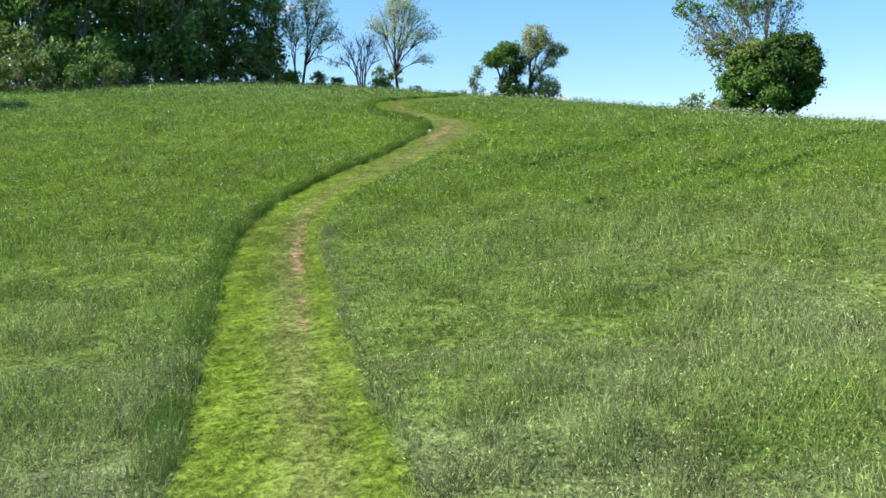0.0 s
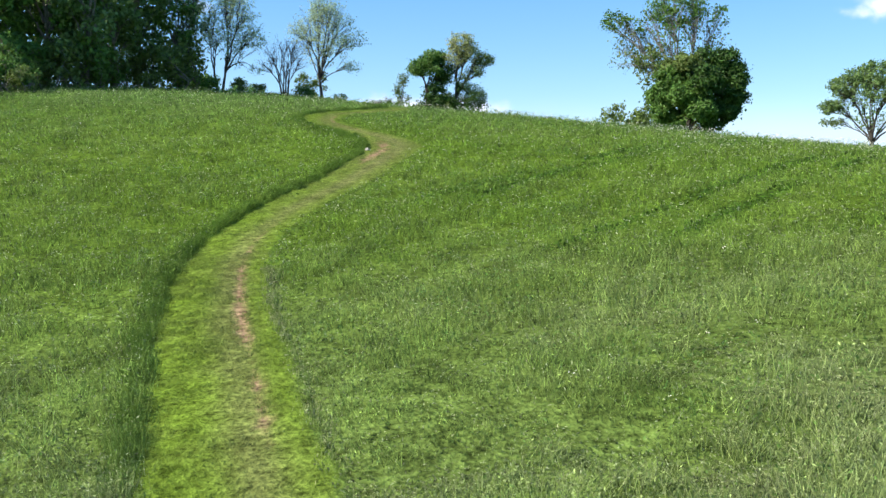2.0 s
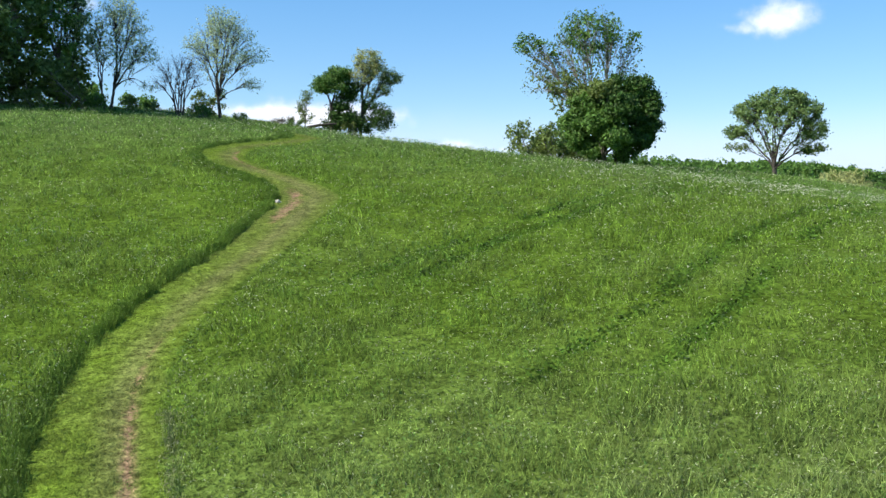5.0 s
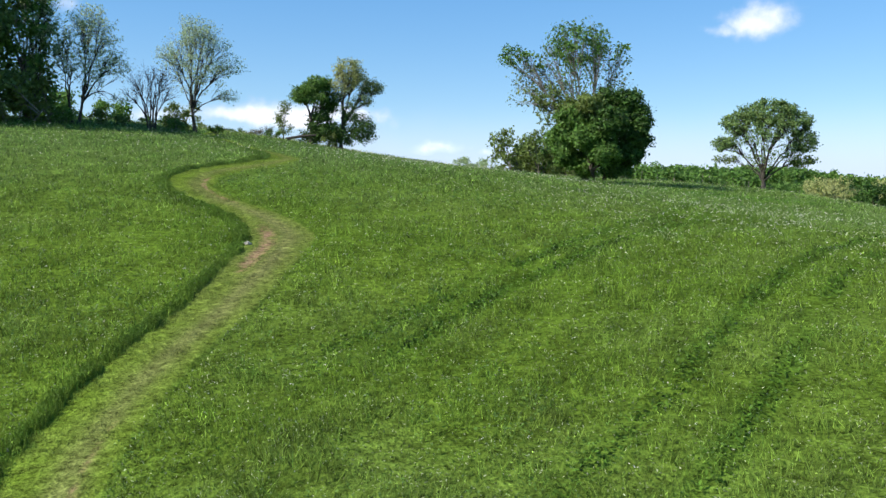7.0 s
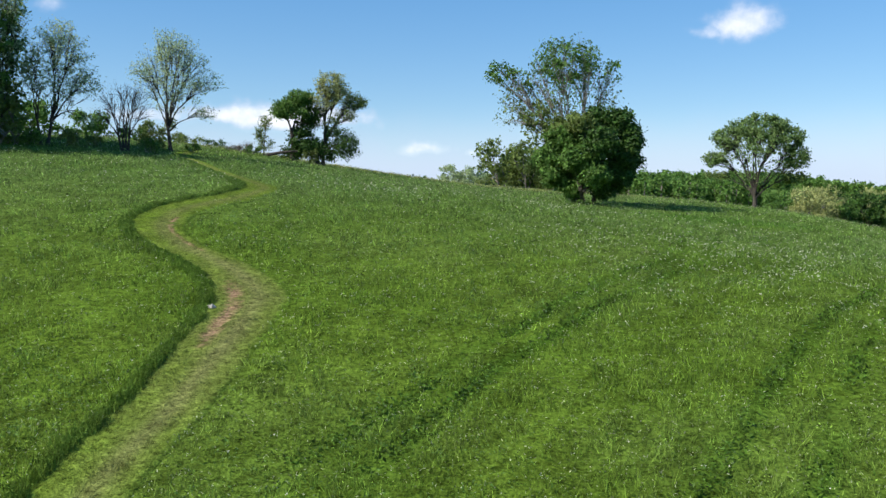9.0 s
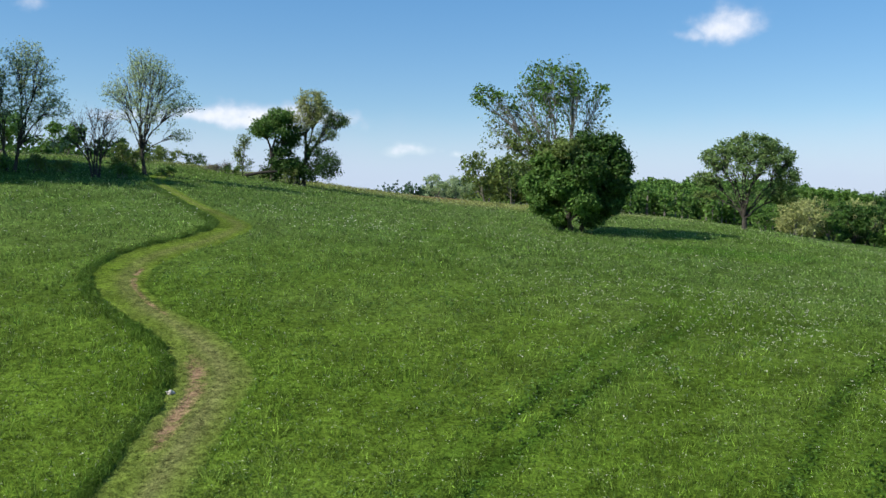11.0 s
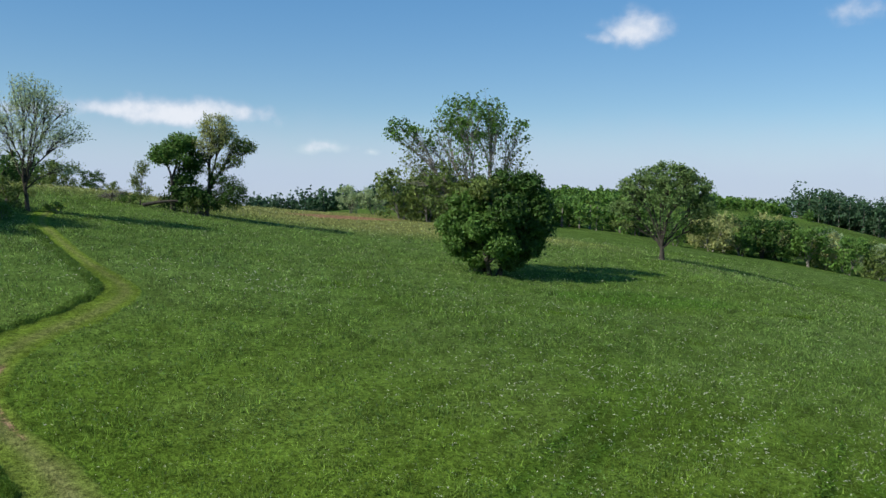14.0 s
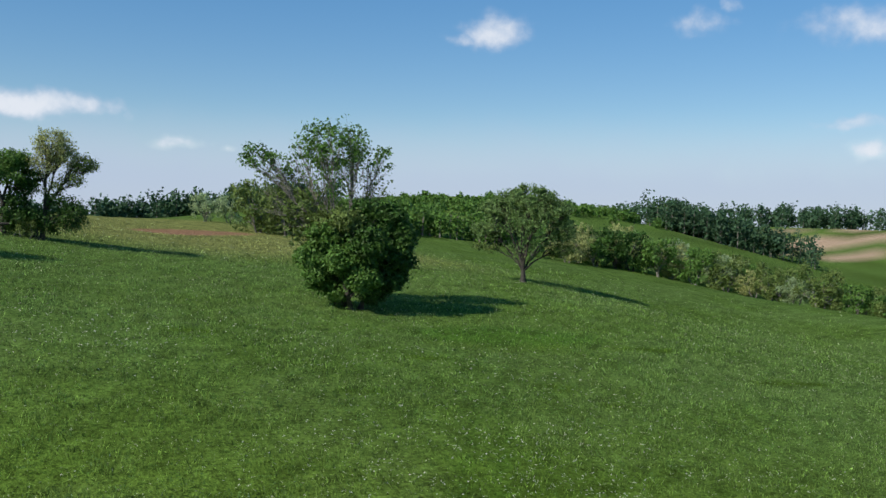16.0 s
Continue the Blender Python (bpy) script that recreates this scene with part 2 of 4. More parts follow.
M_GROUND = rough_stuff("meadow_ground", (0, 0, 0), (1, 1, 1), 11.0, bump=1.0, attribute=True)
M_PATH = rough_stuff("mown_ground", (0, 0, 0), (1, 1, 1), 14.0, bump=0.8, attribute=True)
M_GRASS = leafy("grass_blades", (0, 0, 0), vary=0.65, light=0.35, attribute=True, lift=0.3)
M_EDGE = leafy("edge_blades", (0, 0, 0), vary=0.4, light=0.2, attribute=True, lift=0.15)
M_MOWN = leafy("mown_blades", (0, 0, 0), vary=0.25, light=0.25, attribute=True, lift=0.6)
M_WEED = leafy("weed_leaves", (0.100, 0.185, 0.030), vary=0.4, light=0.3, lift=0.3)
M_PETAL = leafy("white_petals", (0.62, 0.60, 0.48), vary=0.12, light=0.2, lift=0.5)
M_BARK = rough_stuff("grey_bark", (0.10, 0.09, 0.075), (0.28, 0.255, 0.22), 9.0, bump=0.7)
M_BARK_DARK = rough_stuff("dark_bark", (0.03, 0.026, 0.022), (0.10, 0.088, 0.072), 9.0, bump=0.7)
M_STONE = rough_stuff("pale_stone", (0.28, 0.25, 0.2), (0.5, 0.47, 0.4), 12.0, bump=0.4)
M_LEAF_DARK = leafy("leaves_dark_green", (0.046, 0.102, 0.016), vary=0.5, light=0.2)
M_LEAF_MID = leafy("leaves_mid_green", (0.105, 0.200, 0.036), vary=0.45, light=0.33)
M_LEAF_PALE = leafy("leaves_pale_green", (0.37, 0.45, 0.23), vary=0.3, light=0.55)
M_LEAF_GOLD = leafy("leaves_yellow_green", (0.34, 0.36, 0.13), vary=0.35, light=0.4)
M_LEAF_SAGE = leafy("leaves_grey_green", (0.155, 0.235, 0.070), vary=0.4, light=0.35)
M_LEAF_OLIVE = leafy("leaves_olive", (0.15, 0.205, 0.05), vary=0.4, light=0.35)
M_LEAF_BLUE = leafy("leaves_far_wood", (0.055, 0.11, 0.05), vary=0.3, light=0.25)
M_LEAF_RUST = leafy("leaves_rusty", (0.14, 0.11, 0.04), vary=0.35, light=0.35)


# ---- builders ----
def mesh_of(name, verts, faces, mat, tone=None, smooth_shaded=False):
    """A mesh from arrays: verts n x 3 and faces n x 3 or n x 4, with a colour for each vertex where tone is given."""
    me = bpy.data.meshes.new(name)
    verts, faces = np.asarray(verts, np.float32), np.asarray(faces, np.int32)
    k = faces.shape[1]
    me.vertices.add(len(verts))
    me.vertices.foreach_set("co", verts.ravel())
    me.loops.add(faces.size)
    me.loops.foreach_set("vertex_index", faces.ravel())
    me.polygons.add(len(faces))
    me.polygons.foreach_set("loop_start", np.arange(0, faces.size, k, dtype=np.int32))
    me.polygons.foreach_set("use_smooth", np.full(len(faces), smooth_shaded))
    if tone is not None:
        at = me.attributes.new("tone", "FLOAT_COLOR", "POINT")
        at.data.foreach_set("color", np.hstack([tone, np.ones((len(tone), 1))]).astype(np.float32).ravel())
    me.update(calc_edges=True)
    me.materials.append(mat)
    return me


def unit(v):
    return v / np.maximum(np.linalg.norm(v, axis=-1, keepdims=True), 1e-9)


def tubes(segments, sides):
    """Tapered tubes along polylines; segments: a list of (points n x 3, radii n)."""
    verts, faces, at = [], [], 0
    ring = np.arange(sides) * 2 * math.pi / sides
    for pts, radii in segments:
        pts, radii = np.asarray(pts, float), np.asarray(radii, float)
        way = unit(np.gradient(pts, axis=0))
        ref = np.where(np.abs(way[:, 2:]) > 0.9, np.array([[1.0, 0, 0]]), np.array([[0, 0, 1.0]]))
        u = unit(np.cross(way, ref))
        v = np.cross(way, u)
        rings = pts[:, None] + radii[:, None, None] * (u[:, None] * np.cos(ring)[None, :, None] + v[:, None] * np.sin(ring)[None, :, None])
        verts.append(rings.reshape(-1, 3))
        n = len(pts)
        i = np.arange(n - 1)[:, None] * sides + at
        j = np.arange(sides)[None]
        k = (j + 1) % sides
        faces.append(np.stack([i + j, i + k, i + k + sides, i + j + sides], -1).reshape(-1, 4))
        at += n * sides
    return np.vstack(verts), np.vstack(faces)


def diamonds(centres, out, sizes, rng, width=0.62):
    """Leaves as slender folded diamonds round the centres, facing roughly outwards."""
    n = len(centres)
    nor = unit(out * 0.7 + rng.normal(0, 1, (n, 3)) * 0.75 + np.array([0, 0, 0.35]))
    a = unit(np.cross(nor, rng.normal(0, 1, (n, 3))))
    b = np.cross(nor, a)
    s = sizes[:, None]
    v = np.stack([centres - a * s * 0.5, centres - b * s * width * 0.5 + nor * s * 0.08, centres + a * s * 0.5, centres + b * s * width * 0.5 + nor * s * 0.08], 1)
    return v.reshape(-1, 3), np.arange(4 * n).reshape(-1, 4)


def bend(p0, p1, rng, n=6, sag=0.12):
    t = np.linspace(0, 1, n)[:, None]
    size = np.linalg.norm(p1 - p0)
    mid = (p0 + p1) / 2 + rng.normal(0, sag, 3) * size + np.array([0, 0, 0.06]) * size
    return (1 - t) ** 2 * p0 + 2 * t * (1 - t) * mid + t * t * p1


def part(name, me, parent, label=""):
    ob = new(name, me)
    ob.parent = parent
    return tagged(ob, label)


def tree(name, x, y, label, category, blobs, leaf_mat, bark=M_BARK, trunk_r=0.3, fork=2.5, stems=1, twigs=9.0, leaves=22, leaf=0.3,
         spread=0.45, seed=1, turn=0.0, shell=0.45, group="", fan=1.6):
    """A tree: stems that fork into limbs, one towards each lobe of the crown, twigs through the lobe and leaves round their ends.
    blobs: lobes (across, along, up, radius, half height, share of leaves)."""
    rng = np.random.default_rng(seed)
    root = tagged(new(name), label, category, group)
    root.matrix_world = pose(x, y, land1(x, y) - 0.12, 0, 0, turn)
    feet = [np.array([rng.normal(0, 0.28 * (stems > 1)) * stems ** 0.5, rng.normal(0, 0.28 * (stems > 1)) * stems ** 0.5, 0.0]) for _ in range(stems)]
    tops = [f * fan + np.array([rng.normal(0, 0.2), rng.normal(0, 0.2), fork * rng.uniform(0.85, 1.15)]) for f in feet]
    trunk, limbs, fine, nodes = [], [], [], []
    for f, t in zip(feet, tops):
        line = bend(f, t, rng, 7, 0.04)
        rad = np.linspace(trunk_r, trunk_r * 0.72, 7)
        rad[0] *= 1.5
        rad[1] *= 1.1
        trunk.append((line, rad))
        nodes += [(line[q], rad[q], 0) for q in (3, 4, 5, 6)]
    cs, outs, sizes = [], [], []
    for bu, bv, bz, br, bh, share in blobs:
        c = np.array([bu, bv, bz])
        costs = [np.linalg.norm(c - p) * rng.uniform(0.85, 1.15) + 1.5 * max(0.0, p[2] + 0.35 * np.linalg.norm((c - p)[:2]) - c[2]) + 0.9 * level for p, _, level in nodes]
        start, girth, level = nodes[int(np.argmin(costs))]
        main = bend(start, c, rng, 9, 0.1)
        r0 = min(girth * 0.8, 0.07 + 0.05 * br)
        if level < 2:
            nodes += [(main[q], r0 + (0.035 - r0) * q / 8, level + 1) for q in (2, 3, 4, 5, 6)]
        limbs.append((main, np.linspace(r0, 0.035, 9)))
        n = max(4, int(twigs * br * br))
        d = unit(rng.normal(0, 1, (n, 3)))
        reach = rng.uniform(0, 1, (n, 1)) ** shell
        wob = 0.82 + 0.36 * rng.uniform(0, 1, (n, 1))
        ends = c + d * reach * wob * np.array([br, br, bh])
        for e in ends:
            s = main[rng.integers(4, 9)]
            line = bend(s, e, rng, 5, 0.13)
            fine.append((line, np.linspace(0.02, 0.006, 5)))
        m = int(leaves * share)
        if m:
            tip = np.repeat(ends, m, 0)
            back = rng.uniform(0, 0.35, (len(tip), 1))
            p = tip + (c - tip) * back + rng.normal(0, spread, (len(tip), 3)) * np.array([1, 1, 0.75])
            o = unit(p - c)
            z = leaf * rng.uniform(0.6, 1.35, len(p))
            cs.append(p), outs.append(o), sizes.append(z)
    for line in trunk:
        v, f = tubes([line], 8)
        part("trunk" if stems == 1 else "stem", mesh_of("trunk", v, f, bark, smooth_shaded=True), root)
    for line in limbs:
        v, f = tubes([line], 6)
        part("limb", mesh_of("limb", v, f, bark, smooth_shaded=True), root)
    v, f = tubes(fine, 3)
    tagged(part("twig", mesh_of("twig", v, f, bark, smooth_shaded=True), root), kind="stuff")
    if cs:
        v, f = diamonds(np.vstack(cs), np.vstack(outs), np.hstack(sizes), rng)
        v[:, 2] = np.maximum(v[:, 2], 0.02)
        part("crown", mesh_of("crown", v, f, leaf_mat), root)
    return root


def gather(p, k, rng):
    """Sorts points into k bunches by nearness."""
    k = min(k, len(p))
    c = p[rng.choice(len(p), k, replace=False)]
    for _ in range(7):
        who = np.argmin(((p[:, None] - c[None]) ** 2).sum(-1), 1)
        c = np.array([p[who == q].mean(0) if (who == q).any() else c[q] for q in range(k)])
    return [np.nonzero(who == q)[0] for q in range(k) if (who == q).any()]


def bough(p0, p1, rise, rng, n=8, crook=0.05):
    """A limb that sets off steeply and bends over towards its end."""
    t = np.linspace(0, 1, n)[:, None]
    size = np.linalg.norm(p1 - p0)
    mid = p0 + 0.5 * size * unit(unit(p1 - p0) + np.array([0, 0, rise])) + rng.normal(0, crook, 3) * size
    line = (1 - t) ** 2 * p0 + 2 * t * (1 - t) * mid + t * t * p1
    line[1:-1] += rng.normal(0, crook * 0.22 * size, (n - 2, 3))
    return line


def fan_tree(name, x, y, label, category, crown, mats, bark=M_BARK_DARK, trunk_r=0.25, fork=2.0, limbs=8, stems=1, apart=0.5, tips=500, per=14, leaf=0.3, spread=0.3,
             seed=1, turn=0.0, inner=0.45, rise=0.7, limb_r=0.16, group="", twiggy=True):
    """A tree whose stems fan out into limbs, branches and twigs that fill the crown.
    crown: lobes (across, along, up, their three half widths, share of the twigs, leaves on a twig, number of the leaf material)."""
    rng = np.random.default_rng(seed)
    root = tagged(new(name), label, category, group)
    root.matrix_world = pose(x, y, land1(x, y) - 0.12, 0, 0, turn)
    total = sum(c[6] for c in crown)
    ends, rich, kind, heart = [], [], [], []
    for cu, cv, cz, ru, rv, rz, share, leafage, mat in crown:
        n = max(5, int(tips * share / total))
        d = unit(rng.normal(0, 1, (n, 3)))
        reach = rng.uniform(inner ** 2, 1, (n, 1)) ** 0.5 * rng.uniform(0.86, 1.1, (n, 1))
        ends.append(np.array([cu, cv, cz]) + d * reach * np.array([ru, rv, rz]))
        rich.append(np.full(n, leafage)), kind.append(np.full(n, mat)), heart.append(np.tile([[cu, cv, cz]], (n, 1)))
    ends, rich, kind, heart = np.vstack(ends), np.hstack(rich), np.hstack(kind), np.vstack(heart)
    ok = ends[:, 2] > 0.35
    ends, rich, kind, heart = ends[ok], rich[ok], kind[ok], heart[ok]
    lines = []
    for q in range(stems):
        a = 2 * math.pi * q / stems + rng.uniform(0, 1)
        foot = np.array([math.cos(a), math.sin(a), 0]) * apart * (stems > 1)
        top = foot * 2.0 + np.array([rng.normal(0, 0.12), rng.normal(0, 0.12), fork * rng.uniform(0.88, 1.12)])
        line = bough(foot, top, 0.4, rng, 8, 0.03)
        lines.append(line)
        rad = np.linspace(trunk_r, trunk_r * 0.7, 8)
        rad[0] *= 1.55
        rad[1] *= 1.12
        v, f = tubes([(line, rad)], 9)
        part("trunk" if stems == 1 else "stem", mesh_of("trunk", v, f, bark, smooth_shaded=True), root)
    fine = []
    for bunch in gather(ends, limbs, rng):
        c = ends[bunch].mean(0)
        line = lines[int(np.argmin([np.linalg.norm((c - l[-1])[:2]) for l in lines]))]
        k = 7 if c[2] > fork * 1.8 else (6 if c[2] > fork * 1.2 else 4)
        start = line[k]
        main = bough(start, start + 0.78 * (c - start), rise, rng, 9)
        r0 = float(np.clip(limb_r * (len(bunch) / len(ends) * limbs) ** 0.5, 0.05, trunk_r * 0.75))
        girth = np.linspace(r0, r0 * 0.28, 9)
        wood = [(main, girth)]
        for few in gather(ends[bunch], max(2, len(bunch) // 7), rng):
            few = bunch[few]
            m = ends[few].mean(0)
            q = int(np.clip(np.argmin(np.linalg.norm(main - m, axis=1)) - 2, 2, 8))
            branch = bough(main[q], main[q] + 0.74 * (m - main[q]), rise * 0.45, rng, 7, 0.07)
            wood.append((branch, np.linspace(min(girth[q] * 0.62, 0.07), 0.016, 7)))
            for e in ends[few]:
                fine.append((bough(branch[rng.integers(3, 7)], e, 0.15, rng, 4, 0.09), np.linspace(0.015, 0.005, 4)))
        v, f = tubes(wood, 6)
        part("limb", mesh_of("limb", v, f, bark, smooth_shaded=True), root)
    if twiggy:
        v, f = tubes(fine, 3)
        tagged(part("twig", mesh_of("twig", v, f, bark, smooth_shaded=True), root), kind="stuff")
    for number, mat in enumerate(mats):
        who = np.nonzero(kind == number)[0]
        many = np.maximum(0, np.round(per * rich[who] * rng.uniform(0.5, 1.5, len(who)))).astype(int)
        q = np.repeat(who, many)
        if not len(q):
            continue
        p = ends[q] + (heart[q] - ends[q]) * rng.uniform(0, 0.22, (len(q), 1)) + rng.normal(0, spread, (len(q), 3)) * np.array([1, 1, 0.8])
        v, f = diamonds(p, unit(p - heart[q]), leaf * rng.uniform(0.6, 1.35, len(p)), rng)
        v[:, 2] = np.maximum(v[:, 2], 0.04)
        part("crown", mesh_of("crown", v, f, mat), root)
    return root


def lobes(rng, n, radius, low, high, size, share=1.0):
    """Lobes of a rounded crown, strewn over its outline."""
    out = []
    for _ in range(n):
        a, t = rng.uniform(0, 2 * math.pi), rng.uniform(0, 1)
        w = radius * (0.25 + 0.75 * math.sin(math.pi * (0.12 + 0.76 * t))) * rng.uniform(0.45, 0.9)
        s = size * rng.uniform(0.7, 1.25)
        out.append((w * math.cos(a), w * math.sin(a), low + (high - low) * t, s, s * 0.85, share))
    return out


def again(root, x, y, turn, size, label=""):
    """A copy of a tree on the ground at x, y."""
    ob = copy_thing(root, pose(x, y, land1(x, y) - 0.12, 0, 0, turn))
    ob.scale = (size, size, size * (0.92 + 0.16 * ((x * 7.3 + y * 3.1) % 1)))
    if label:
        tagged(ob, label)
    return ob


# ---- sky backdrop: clouds far off ----
def clouds():
    m, n, l, p = material("clouds")
    n.remove(p)
    uv = n.new("ShaderNodeUVMap")
    big, fine = n.new("ShaderNodeTexNoise"), n.new("ShaderNodeTexNoise")
    for t, s, d in ((big, 42.0, 4), (fine, 75.0, 6)):
        t.inputs["Scale"].default_value, t.inputs["Detail"].default_value = s, d
        l.new(uv.outputs[0], t.inputs["Vector"])
    shift = n.new("ShaderNodeVectorMath")
    shift.operation = "MULTIPLY_ADD"
    l.new(big.outputs["Color"], shift.inputs[0])
    shift.inputs[1].default_value, shift.inputs[2].default_value = (0.022, 0.012, 0), (-0.011, -0.006, 0)
    warped = n.new("ShaderNodeVectorMath")
    l.new(uv.outputs[0], warped.inputs[0])
    l.new(shift.outputs[0], warped.inputs[1])
    last = None
    # bearing and height of each cloud in degrees, its half width and half height, and how thick it is
    for az, el, w, h, thick in ((31.5, 12.0, 2.6, 1.2, 1.1), (29.6, 11.5, 1.6, 0.5, 0.8), (3.0, 6.5, 7.5, 0.95, 1.35), (-4.0, 6.3, 4.0, 0.6, 0.9),
                                (12.4, 4.8, 1.9, 0.5, 0.9), (15.3, 4.5, 0.6, 0.3, 0.8), (44.0, 12.4, 1.9, 0.9, 0.8), (45.6, 13.3, 0.8, 0.5, 0.7),
                                (53.5, 11.8, 4.6, 1.3, 0.9), (52.6, 6.3, 2.4, 0.65, 0.9), (53.7, 4.9, 1.6, 0.75, 1.1), (-9.6, 12.1, 1.0, 0.6, 0.8),
                                (63.0, 8.0, 4.0, 1.2, 0.9), (-22.0, 8.0, 5.0, 1.0, 0.8)):
        sub = n.new("ShaderNodeVectorMath")
        sub.operation = "SUBTRACT"
        l.new(warped.outputs[0], sub.inputs[0])
        sub.inputs[1].default_value = (az / 100, el / 100, 0)
        div = n.new("ShaderNodeVectorMath")
        div.operation = "DIVIDE"
        l.new(sub.outputs[0], div.inputs[0])
        div.inputs[1].default_value = (w / 100, h / 100, 1)
        ln = n.new("ShaderNodeVectorMath")
        ln.operation = "LENGTH"
        l.new(div.outputs[0], ln.inputs[0])
        fall = n.new("ShaderNodeMapRange")
        fall.interpolation_type = "SMOOTHSTEP"
        for key, value in (("From Min", 1.35), ("From Max", 0.2), ("To Min", 0.0), ("To Max", thick)):
            fall.inputs[key].default_value = value
        l.new(ln.outputs["Value"], fall.inputs["Value"])
        if last is None:
            last = fall.outputs[0]
        else:
            top = n.new("ShaderNodeMath")
            top.operation = "MAXIMUM"
            l.new(last, top.inputs[0])
            l.new(fall.outputs[0], top.inputs[1])
            last = top.outputs[0]
    ragged = n.new("ShaderNodeMapRange")
    for key, value in (("From Min", 0.3), ("From Max", 0.7), ("To Min", -0.4), ("To Max", 0.25)):
        ragged.inputs[key].default_value = value
    l.new(fine.outputs[0], ragged.inputs["Value"])
    add = n.new("ShaderNodeMath")
    l.new(last, add.inputs[0])
    l.new(ragged.outputs[0], add.inputs[1])
    body = n.new("ShaderNodeMapRange")
    body.interpolation_type = "SMOOTHSTEP"
    for key, value in (("From Min", 0.0), ("From Max", 1.45), ("To Min", 0.0), ("To Max", 0.95)):
        body.inputs[key].default_value = value
    l.new(add.outputs[0], body.inputs["Value"])
    near = n.new("ShaderNodeMapRange")
    near.inputs["From Max"].default_value = 0.15
    l.new(last, near.inputs["Value"])
    only = n.new("ShaderNodeMath")
    only.operation = "MULTIPLY"
    l.new(body.outputs[0], only.inputs[0])
    l.new(near.outputs[0], only.inputs[1])
    # the low bank of haze and thin cloud over the horizon
    sep = n.new("ShaderNodeSeparateXYZ")
    l.new(warped.outputs[0], sep.inputs[0])
    bank = n.new("ShaderNodeMapRange")
    bank.interpolation_type = "SMOOTHSTEP"
    for key, value in (("From Min", 0.075), ("From Max", 0.022), ("To Min", 0.0), ("To Max", 0.85)):
        bank.inputs[key].default_value = value
    l.new(sep.outputs[1], bank.inputs["Value"])
    both = n.new("ShaderNodeMath")
    both.operation = "MAXIMUM"
    l.new(only.outputs[0], both.inputs[0])
    l.new(bank.outputs[0], both.inputs[1])
    glow = n.new("ShaderNodeEmission")
    glow.inputs["Color"].default_value, glow.inputs["Strength"].default_value = (0.74, 0.78, 0.88, 1), 1.0
    tone = n.new("ShaderNodeMix")
    tone.data_type = "RGBA"
    l.new(only.outputs[0], tone.inputs[0])
    tone.inputs[6].default_value, tone.inputs[7].default_value = (0.45, 0.53, 0.69, 1), (0.78, 0.80, 0.85, 1)
    l.new(tone.outputs[2], glow.inputs["Color"])
    clear = n.new("ShaderNodeBsdfTransparent")
    mix = n.new("ShaderNodeMixShader")
    l.new(both.outputs[0], mix.inputs[0])
    l.new(clear.outputs[0], mix.inputs[1])
    l.new(glow.outputs[0], mix.inputs[2])
    l.new(mix.outputs[0], n["Material Output"].inputs["Surface"])
    az, el = np.radians(np.linspace(-60, 90, 76)), np.radians(np.linspace(-1.5, 22, 25))
    A, E = np.meshgrid(az, el)
    v = np.stack([4200 * np.cos(E) * np.sin(A), 4200 * np.cos(E) * np.cos(A), 4200 * np.sin(E)], -1).reshape(-1, 3)
    i, j = np.meshgrid(np.arange(24), np.arange(75), indexing="ij")
    f = np.stack([i * 76 + j, i * 76 + j + 1, (i + 1) * 76 + j + 1, (i + 1) * 76 + j], -1).reshape(-1, 4)
    me = mesh_of("backdrop", v, f, m)
    layer = me.uv_layers.new(name="UVMap")
    uvs = np.stack([np.degrees(A), np.degrees(E)], -1).reshape(-1, 2) / 100
    layer.data.foreach_set("uv", uvs[f.ravel()].astype(np.float32).ravel())
    return tagged(new("backdrop", me), "small white clouds and pale haze over the horizon", "sky", kind="structure")


clouds()


# ---- ground ----
def ground():
    def axis(lo, hi, far_lo, far_hi):
        core = np.arange(lo, hi, 1.0)
        grow = 1.0 * 1.09 ** np.arange(1, 75)
        up = hi - 1 + np.cumsum(grow)
        down = lo - np.cumsum(grow)
        up, down = up[up < far_hi], down[down > far_lo]
        return np.concatenate([[far_lo], down[::-1], core, up, [far_hi]])
    xs, ys = axis(-45, 110, -4300, 4300), axis(0, 150, -4300, 4300)
    X, Y = np.meshgrid(xs, ys)
    x, y = X.ravel(), Y.ravel()
    z = land(x, y)
    inside = smooth(1.6, 0.8, np.abs(path_side(x, y)))
    z -= 0.06 * inside
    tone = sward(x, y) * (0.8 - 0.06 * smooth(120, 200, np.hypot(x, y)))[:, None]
    soil = bare_soil(x, y)[:, None]
    tone = tone * (1 - soil) + np.where((y > 260)[:, None], np.array((0.42, 0.29, 0.19)), np.array((0.27, 0.15, 0.085))) * soil
    nx, ny = len(xs), len(ys)
    i, j = np.meshgrid(np.arange(ny - 1), np.arange(nx - 1), indexing="ij")
    f = np.stack([i * nx + j, i * nx + j + 1, (i + 1) * nx + j + 1, (i + 1) * nx + j], -1).reshape(-1, 4)
    ob = new("ground", mesh_of("ground", np.stack([x, y, z], 1), f, M_GROUND, tone, True))
    return tagged(ob, "rolling green meadow hillside with bare soil further off", "meadow", kind="structure")


ground()


